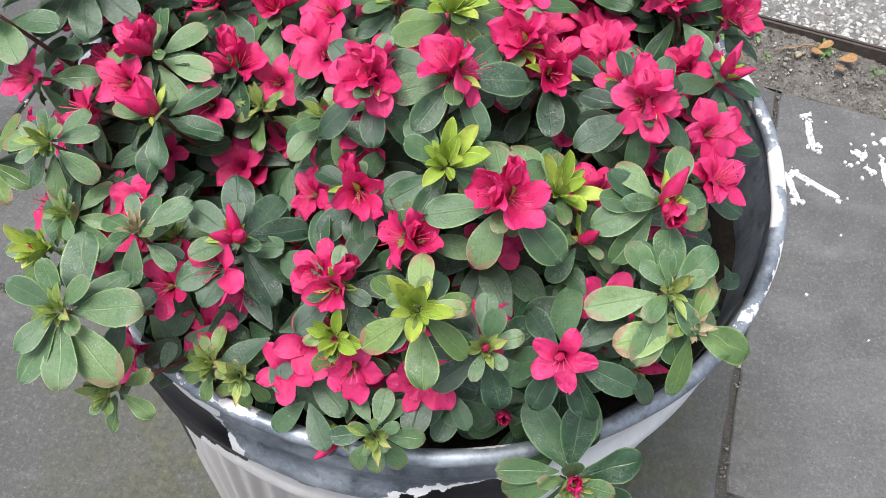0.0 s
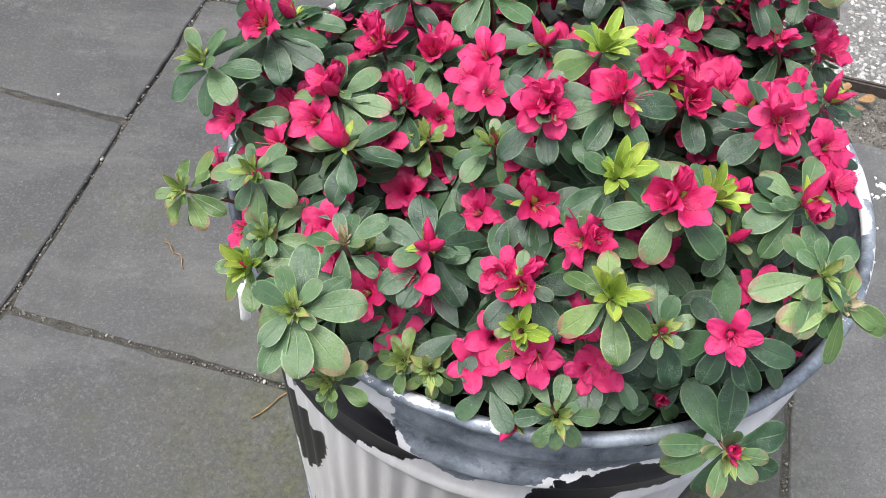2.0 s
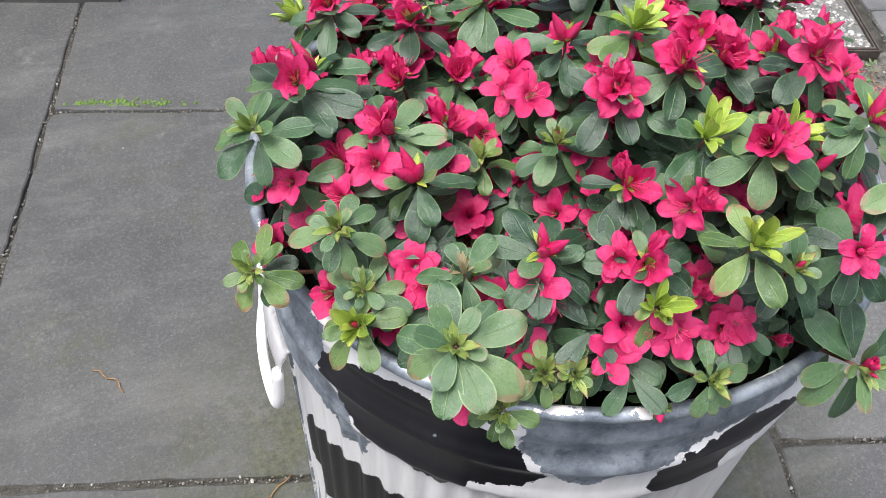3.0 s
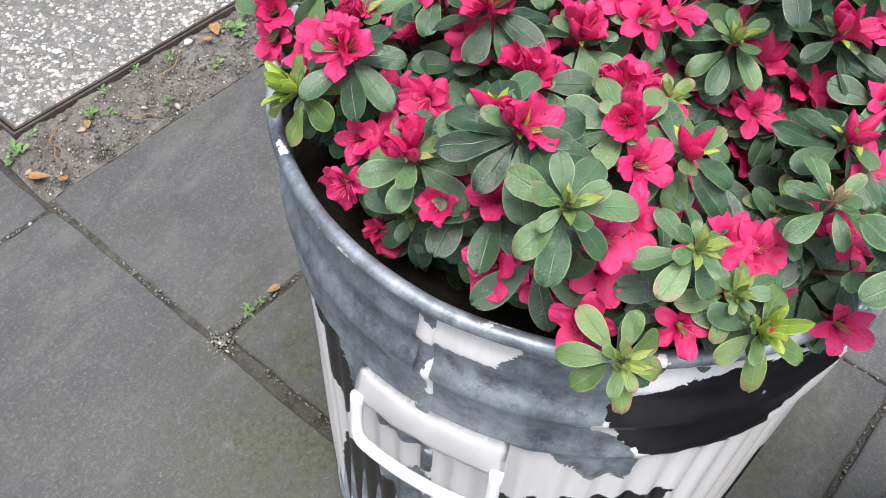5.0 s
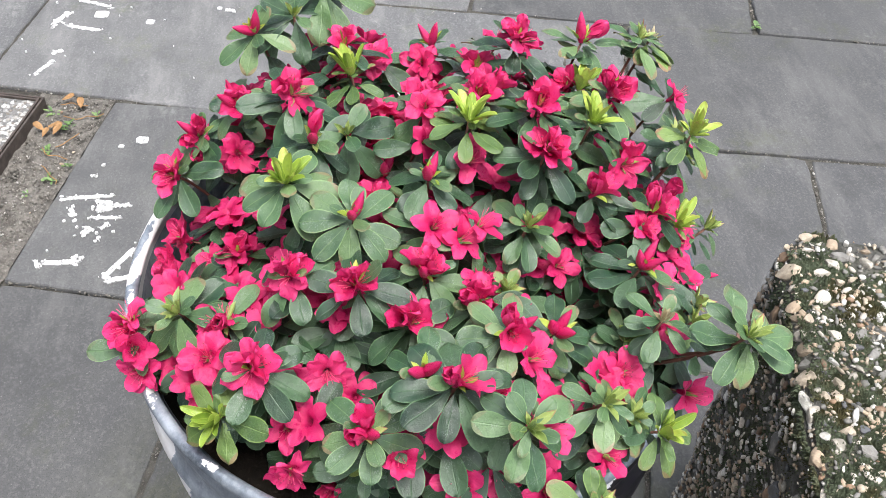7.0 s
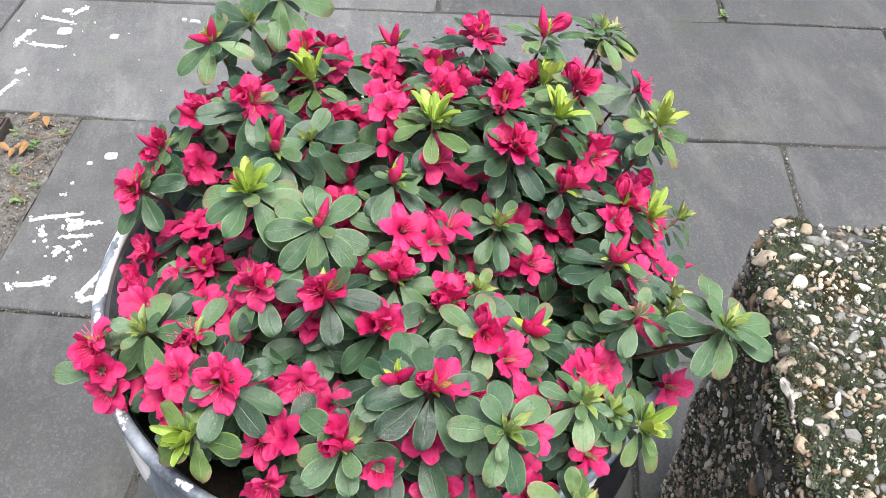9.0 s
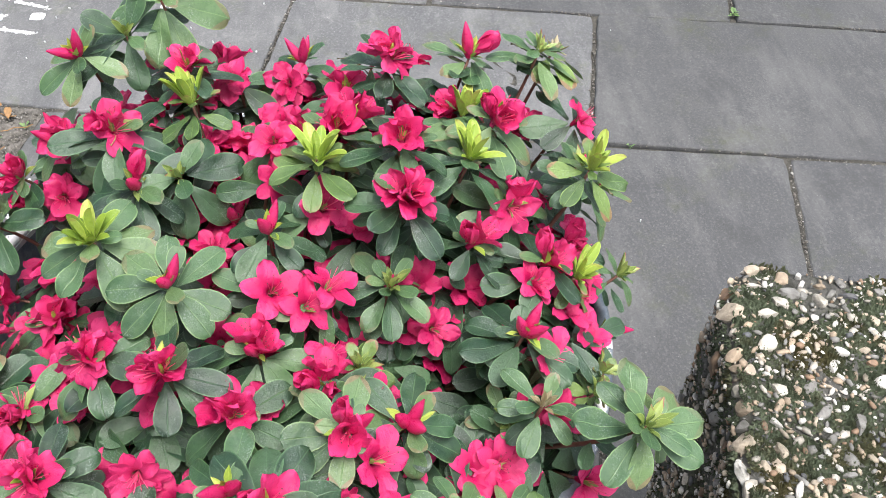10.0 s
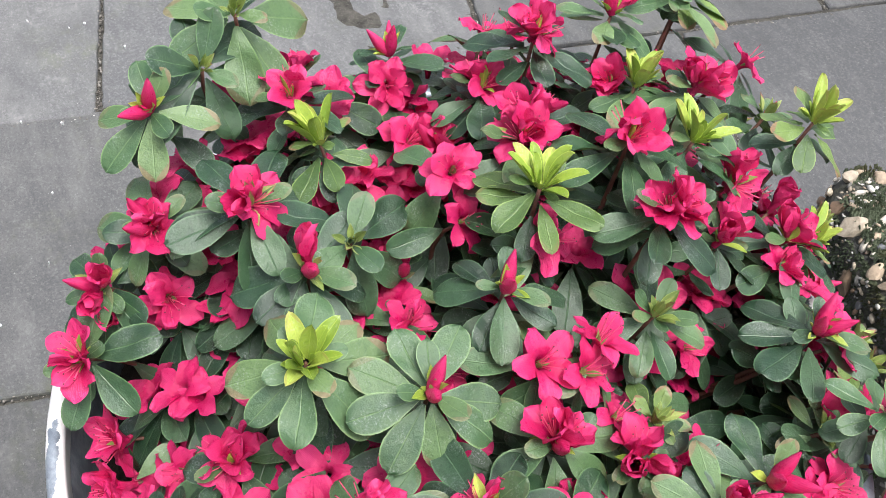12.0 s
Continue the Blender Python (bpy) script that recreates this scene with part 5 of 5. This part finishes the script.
def west_shoots():
    tip("O", -156, -131, 596, "oo", az=230, lean=52, n=3)
    tip("O", -155, -184, 562, "o", az=225, lean=60, n=3)
    tip("R", -128, -130, 602, tone="p", n=6, size=0.6)
    tip("O", -229, -8, 587, "oo", az=182, lean=60, n=4)
    tip("O", -237, -62, 583, "o", az=200, lean=65, n=3)
    tip("F", -200, -4, 673, "ht", az=200, lean=16, turn=275, tone="d", n=9, size=1.15)
    tip("B", -187, 16, 662, "bb", turn=100, tone="m", n=5, size=0.9)
    tip("B", -205, 50, 631, "tbt", az=170, lean=24, turn=120, tone="p", n=7, size=1.0)
    tip("O", -176, 98, 583, "o", az=185, lean=52, n=3)
    tip("O", -196, 101, 563, "oo", az=170, lean=62, n=4, size=0.85)
    tip("O", -198, 72, 536, "hh", az=180, lean=70, n=4, size=0.85)
    tip("Y", -168, 144, 600, az=140, lean=42, tone="y", n=6, size=0.95)
    tip("F", -153, 118, 637, "ohh", az=155, lean=18, turn=150, tone="d", n=7, size=1.12)
    tip("O", -145, 73, 607, "oo", az=175, lean=40, n=3)
    tip("F", -95, 143, 612, "hto", turn=90, n=5)
    tip("R", -85, 170, 606, az=120, lean=24, tone="p", n=8, size=0.95)
    tip("F", -84, 210, 601, "ho", az=115, lean=34, turn=180, n=4)
    tip("O", -108, 208, 567, "oo", az=140, lean=62, n=4)
    tip("O", -104, 196, 588, "h", az=200, lean=45, n=3)
    tip("O", -126, 155, 602, "oo", az=150, lean=45, n=3)
    tip("F", -112, 54, 664, "hoh", turn=260, tone="d", n=8, size=1.1)
    tip("F", -92, 96, 654, "oho", turn=150, tone="m", n=6, size=1.05)
    tip("O", -7, 163, 571, "oo", az=120, lean=45, n=3)
    tip("F", -16, 137, 603, "oho", turn=140, n=5)
    tip("O", 4, 196, 562, "ohh", az=110, lean=50, n=3)
    tip("O", 29, 192, 567, "ho", az=100, lean=50, n=3)
    tip("O", -65, -10, 655, "o", az=215, lean=35, n=4)
    tip("O", -75, -30, 650, "o", az=225, lean=42, n=4)
    tip("O", -56, -43, 655, "o", az=280, lean=30, n=4)
    tip("O", -68, -102, 609, "o", az=215, lean=45, n=3)
    tip("O", -8, -193, 624, "t", az=270, lean=30, n=3)
    tip("O", -12, -43, 665, "o", az=225, lean=40, n=4)
    tip("O", -196, -66, 622, "o", az=205, lean=50, n=3)
    tip("O", -218, 30, 606, "h", az=180, lean=58, n=3, size=0.8)
    tip("O", -222, -34, 580, "oo", az=190, lean=62, n=3, size=0.9)
    tip("O", -212, -52, 572, "o", az=200, lean=66, n=3, size=0.85)
    tip("O", -196, 34, 574, "o", az=170, lean=58, n=4, size=0.9)
    tip("R", -192, 52, 566, az=170, lean=40, tone="d", n=6, size=0.9)


def crown_shoots():
    tip("B", -24, -4, 670, "bb", turn=150, tone="d", n=7)
    tip("Y", 7, -36, 691, tone="y", n=7, size=0.95)
    tip("F", 46, -48, 690, "hoo", turn=200)
    tip("O", 36, -12, 680, "oo", az=200, lean=28, n=3)
    tip("O", 17, -13, 660, "o", az=215, lean=40, n=3)
    tip("F", 102, -56, 675, "oh", turn=200, tone="d")
    tip("O", 131, -16, 650, "oo", az=180, lean=35, n=4)
    tip("B", 164, -26, 656, "bbb", turn=200, tone="d")
    tip("O", 126, 22, 661, "oo", az=170, lean=30, n=4)
    tip("F", 177, 32, 647, "hh", turn=300, tone="m")
    tip("F", 121, 47, 690, "ho", turn=160, tone="d", n=7)
    tip("O", 88, -11, 648, "oo", az=200, lean=30, n=3)
    tip("O", 70, 39, 651, "oo", az=190, lean=35, n=3)
    tip("Y", 87, 45, 677, tone="y", n=5, size=0.85)
    tip("F", 52, 86, 688, "oht", az=200, lean=18, turn=240, tone="d", n=9, size=1.18)
    tip("F", 83, 134, 657, "hhbb", az=150, lean=22, turn=200, tone="m", n=6)
    tip("B", 75, 168, 630, "ttb", az=130, lean=34, turn=160, tone="m", n=6)
    tip("F", 49, 190, 615, "hh", az=125, lean=38, turn=160, tone="m", n=6, size=1.1)
    tip("B", 20, 73, 670, "bt", az=190, lean=14, turn=170, tone="d", n=8, size=1.15)
    tip("Y", -28, 93, 671, az=170, lean=14, tone="p", n=8, size=1.22)
    tip("O", 56, 132, 624, "oo", az=190, lean=40, n=3)
    tip("O", 66, 165, 612, "t", az=160, lean=40, n=3)
    tip("B", -60, 48, 670, "bb", az=200, lean=14, turn=150, tone="p", n=8, size=1.05)
    tip("O", -46, 24, 638, "o", az=215, lean=45, n=4)
    tip("B", 36, 25, 625, "bbt", turn=180, tone="p", n=4, size=0.8)
    tip("O", -13, 31, 632, "oo", az=200, lean=40, n=3)
    tip("B", 115, 118, 696, "bb", az=150, lean=30, turn=120, tone="p", n=6, size=1.0)
    tip("L", 148, 61, 705, az=170, lean=26, tone="p", n=7, size=1.3)
    tip("L", 132, 84, 690, az=190, lean=30, tone="d", n=6, size=1.35)
    tip("O", 140, 60, 668, "oo", az=180, lean=35, n=4)
    tip("L", 30, 50, 655, az=170, lean=30, tone="d", n=6, size=1.2)
    tip("O", 112, 165, 600, "o", az=90, lean=40, n=4)
    tip("O", 160, 110, 612, "oh", az=40, lean=40, n=5)
    tip("F", 190, 70, 628, "hh", az=30, lean=35, n=6)


front_shoots(), west_shoots(), crown_shoots()


def surface(x, y):
    """Height of the foliage over a place, from the tips round it."""
    w = h = 0.0
    for s in SHOOTS:
        d = (s[1] - x) ** 2 + (s[2] - y) ** 2 + 0.0006
        w += 1 / d ** 1.5
        h += s[3] / d ** 1.5
    return h / w


def axis_of(x, y, z, az=None, lean=None):
    """Which way a shoot with its tip there points: up in the middle, outwards at the edge."""
    r = math.hypot(x, y)
    if lean is None:
        lean = min(62, 7 + 20 * (r / 0.22) ** 1.5 + max(0, 0.61 - z) * 330 * (r / 0.22))
    a = math.atan2(y, x) + wild(-0.35, 0.35) if az is None else radians(az)
    lean = radians(lean)
    return Vector((math.sin(lean) * math.cos(a), math.sin(lean) * math.sin(a), math.cos(lean)))


def edge(a):
    """How far the foliage reaches from the axis in a direction."""
    far = 0.2
    for s in SHOOTS:
        off = abs((math.atan2(s[2], s[1]) - a + math.pi) % (2 * math.pi) - math.pi)
        if off < 0.3:
            far = max(far, math.hypot(s[1], s[2]) * (1 - off * 0.2))
    return far


def azalea():
    shrub = new("azalea", None)
    shrub.location = (0, 0, H - 0.045)
    tagged(shrub, "bushy evergreen azalea in full crimson-pink bloom, growing in a dustbin", "shrub")
    here = shrub.matrix_basis.inverted()
    tones = {"d": LEAF, "m": MID_LEAF, "p": SOFT_LEAF, "y": LIME_LEAF}
    pools = {key: [make_leaf("leaf", mat, wild(0.44, 0.55), wild(-0.15, 0.3), wild(0.0, 0.75), wild(0, 1.5)) for _ in range(12)] for key, mat in tones.items()}
    blooms = {
        "o": [make_flower(wild(0.78, 1.0), 40 + k) for k in range(9)],
        "h": [make_flower(wild(0.28, 0.52), 10 + k) for k in range(12)],
        "t": [make_flower(wild(0.1, 0.24), 100 + k) for k in range(6)],
        "b": [make_bud(70 + k) for k in range(4)],
    }

    def shoot(kind, x, y, z, fl, az, lean, turn, tone, n, size):
        d = axis_of(x, y, z, az, lean)
        crown = Vector((x, y, z)) - d * {"F": 0.019, "B": 0.016, "O": 0.02, "R": 0.005, "Y": 0.011, "W": 0.008, "L": 0.002}[kind]
        frame_ = Matrix.Translation(crown) @ aim(d)
        back = frame_.inverted()
        bm, uv = fresh("shoot")
        root = Vector((x * 0.55, y * 0.55, H - 0.03))
        bend = crown - d * 0.055 + Vector((0, 0, 0.004))
        pts = [root * (1 - t) ** 2 + bend * 2 * t * (1 - t) + crown * t * t for t in (k / 7 for k in range(8))]
        for f in tube(bm, [back @ p for p in pts], [0.0021 - 0.0012 * k / 7 for k in range(8)], 6):
            f.material_index = 1
            f.smooth = True
        # bud scales and the small new leaves round them
        count, reach, spread = {"F": (8, 0.0125, 58), "B": (9, 0.012, 55), "O": (3, 0.009, 60), "R": (13, 0.0135, 42), "Y": (16, 0.0205, 40), "W": (11, 0.0105, 40), "L": (8, 0.014, 45)}[kind]
        for k in range(count):
            tilt = wild(3, 14) if k < (2 if kind == "Y" else 4) else spread * wild(0.4, 1.35)
            length = reach * wild(0.5, 1.25)
            leaf_shape(bm, uv, Matrix.Rotation(k * 2.4 + wild(-0.3, 0.3), 4, "Z") @ Matrix.Translation((0, 0.0012, 0)) @ Matrix.Rotation(radians(90 - tilt), 4, "X") @ Matrix.Scale(length, 4), wild(0.26, 0.38), 0.7, wild(-0.4, 0.4), 0, 0.0, 0.52, 2.1 if kind == "Y" else 1.7)
        data = bpy.data.meshes.new("shoot")
        bm.to_mesh(data)
        bm.free()
        data.materials.append(BEIGE if kind == "W" else NEW_LEAF if kind == "Y" or (kind in "FB" and random.random() < 0.6) else TIP_LEAF)
        data.materials.append(STEM)
        stem = part("shoot", data, shrub, m=here @ frame_)
        # the whorl: large leaves spread flat or drooping, a few smaller ones above them, older ones down the stem
        placed = []
        start = wild(0, 6.28)
        for k in range(n):
            droop = wild(-26, 6) - (14 if kind == "O" else 0) - (12 if kind == "L" else 0)
            m = Matrix.Rotation(start + k * 2 * math.pi / n + wild(-0.3, 0.3), 4, "Z") @ Matrix.Translation((0, 0.004, wild(-0.009, -0.001))) @ Matrix.Rotation(radians(droop), 4, "X") @ Matrix.Rotation(radians(wild(-18, 18)), 4, "Y")
            placed.append((tone, m @ Matrix.Scale(wild(0.0235, 0.0325) * size, 4)))
        inner = {"F": 2, "B": 3, "O": 0, "R": 5, "Y": 4, "W": 3, "L": 3}[kind]
        for k in range(inner):
            m = Matrix.Rotation(k * 2 * math.pi / inner + wild(-0.4, 0.4), 4, "Z") @ Matrix.Translation((0, 0.002, 0.001)) @ Matrix.Rotation(radians(wild(14, 46)), 4, "X")
            placed.append(({"d": "m", "m": "p", "p": "p", "y": "y"}[tone], m @ Matrix.Scale(wild(0.012, 0.021) * size, 4)))
        for k in range({"F": 4, "B": 4, "O": 2, "R": 4, "Y": 4, "W": 4, "L": 3}[kind] if size > 0.7 else 2):
            along = wild(0.62, 0.93)
            p = root * (1 - along) ** 2 + bend * 2 * along * (1 - along) + crown * along * along
            m = Matrix.Translation(back @ p) @ Matrix.Rotation(k * 2.4 + wild(-0.5, 0.5), 4, "Z") @ Matrix.Rotation(radians(wild(-25, 25)), 4, "X") @ Matrix.Rotation(radians(wild(-16, 16)), 4, "Y")
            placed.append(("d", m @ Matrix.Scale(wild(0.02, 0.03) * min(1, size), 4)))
        for key, m in placed:
            part("leaf", random.choice(pools[key]), stem, m=m)
        for k, letter in enumerate(fl):
            alone = len(fl) == 1
            facing = (turn if turn is not None else wild(0, 360)) + 360 * k / len(fl) + wild(-14, 14)
            lying = {"o": 46, "h": 34, "t": 30, "b": 28}[letter] * wild(0.75, 1.2) * (0.1 if alone else 0.55 if kind == "O" else 1)
            big = {"o": wild(0.84, 1.02), "h": wild(0.86, 1.04), "t": wild(0.82, 1.0) if kind != "R" else 0.6, "b": wild(0.82, 1.1) if kind in "BF" else 0.5}[letter]
            if kind == "O" and size < 1:
                big *= 0.94
            m = Matrix.Rotation(radians(facing - 90), 4, "Z") @ Matrix.Rotation(radians(-lying), 4, "X") @ Matrix.Translation((0, 0, -0.004 if letter in "oh" else 0)) @ Matrix.Scale(big, 4)
            part("bud" if letter == "b" else "flower", random.choice(blooms[letter]), stem, m=m)

    for s in SHOOTS:
        shoot(*s)

    # the lower storey, in the shade of the shoots
    bm, uv = fresh("lower_foliage")
    fl, fuv = fresh("lower_blossom")
    rnd = random.Random(5)
    for k in range(600):
        a = rnd.uniform(0, 6.283)
        r = (edge(a) - 0.032) * math.sqrt(rnd.random())
        x, y = r * math.cos(a), r * math.sin(a)
        front = y < -0.1 and x > -0.1
        if r > (0.195 if front else 0.21):
            continue
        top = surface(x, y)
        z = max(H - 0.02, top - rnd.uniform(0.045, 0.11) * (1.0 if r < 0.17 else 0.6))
        d = axis_of(x, y, z)
        base = Matrix.Translation((x, y, z)) @ aim(d) @ Matrix.Rotation(rnd.uniform(0, 6.28), 4, "Z")
        for j in range(6):
            m = Matrix.Rotation(j * 1.047 + rnd.uniform(-0.3, 0.3), 4, "Z") @ Matrix.Translation((0, 0.003, rnd.uniform(-0.006, 0.004))) @ Matrix.Rotation(radians(rnd.uniform(-35, 20)), 4, "X") @ Matrix.Rotation(radians(rnd.uniform(-20, 20)), 4, "Y")
            leaf_shape(bm, uv, base @ m @ Matrix.Scale(rnd.uniform(0.024, 0.035) * (0.85 if front and r > 0.14 else 1), 4), rnd.uniform(0.44, 0.56), rnd.uniform(-0.1, 0.35), rnd.uniform(0.1, 0.7))
        if (k % 3 == 0 or (k % 2 == 0 and y > -0.06)) and r < 0.205:
            flower_into(fl, fuv, base @ Matrix.Translation((0, 0, 0.004)) @ Matrix.Scale(0.0235, 4), rnd.uniform(0.55, 0.95), rnd, False)
    for k in range(36):
        a = rnd.uniform(-2.1, -0.3)
        r = rnd.uniform(0.165, 0.205)
        x, y, z = r * math.cos(a), r * math.sin(a), H + rnd.uniform(-0.01, 0.03)
        base = Matrix.Translation((x, y, z)) @ aim(axis_of(x, y, z)) @ Matrix.Rotation(rnd.uniform(0, 6.28), 4, "Z")
        for j in range(6):
            m = Matrix.Rotation(j * 1.05 + rnd.uniform(-0.3, 0.3), 4, "Z") @ Matrix.Translation((0, 0.002, rnd.uniform(-0.006, 0.004))) @ Matrix.Rotation(radians(rnd.uniform(-30, 35)), 4, "X")
            leaf_shape(bm, uv, base @ m @ Matrix.Scale(rnd.uniform(0.014, 0.027), 4), rnd.uniform(0.44, 0.56), rnd.uniform(0.1, 0.4), rnd.uniform(0.1, 0.7))
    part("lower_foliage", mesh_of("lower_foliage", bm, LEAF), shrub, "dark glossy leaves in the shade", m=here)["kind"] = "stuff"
    part("lower_blossom", mesh_of("lower_blossom", fl, PETAL), shrub, "shaded crimson flowers", m=here)["kind"] = "stuff"
    bm = bmesh.new()
    for k in range(46):
        a, r = rnd.uniform(0, 6.283), 0.2 * math.sqrt(rnd.random())
        end = Vector((r * math.cos(a), r * math.sin(a), surface(r * math.cos(a), r * math.sin(a)) - 0.06))
        root = Vector((end.x * 0.3, end.y * 0.3, H - 0.05))
        mid = (end + root) / 2 + Vector((rnd.uniform(-1, 1), rnd.uniform(-1, 1), 0)) * 0.02
        tube(bm, [root * (1 - t) ** 2 + mid * 2 * t * (1 - t) + end * t * t for t in (0, 0.25, 0.5, 0.75, 1)], [0.004, 0.0034, 0.0028, 0.0022, 0.0017], 6)
    part("branchwork", mesh_of("branchwork", bm, STEM), shrub, "thin brown woody branches", m=here)["kind"] = "stuff"


def handle_paint():
    m = Mat("chipped_white_paint")
    at = m.coords()
    gone = m.math("GREATER_THAN", m.noise(60.0, 6, 0.72, at), 0.7)
    c = m.mix(gone, m.mix(m.noise(30.0, 4, 0.6, at), (0.8, 0.79, 0.8), (0.88, 0.87, 0.88)), (0.16, 0.17, 0.19))
    m.set(color=c, rough=0.38)
    m.bump(gone, -0.4, 0.0008)
    return m.m


HANDLE = handle_paint()

def add_shade_block():
    """Unseen dark block added beside the paving to take away part of the sky."""
    bm = bmesh.new()
    box(bm, -3.4, -0.56, 0.96, 1.16, -0.02, 2.4)
    bmesh.ops.bevel(bm, geom=bm.edges[:], offset=0.01, segments=2, affect="EDGES")
    wall = new("wall_north", mesh_of("wall_north", bm, SHADE_BLOCK, smooth=False))
    wall.matrix_world = GRID.copy()
    tagged(wall, "unseen plain dark grey block added to shade the paving", "wall", kind="structure")


far_ground()
add_shade_block()
soil_strip()
inspection_cover()
concrete_post()
dustbin()
azalea()
paint_marks()
litter()
paving()
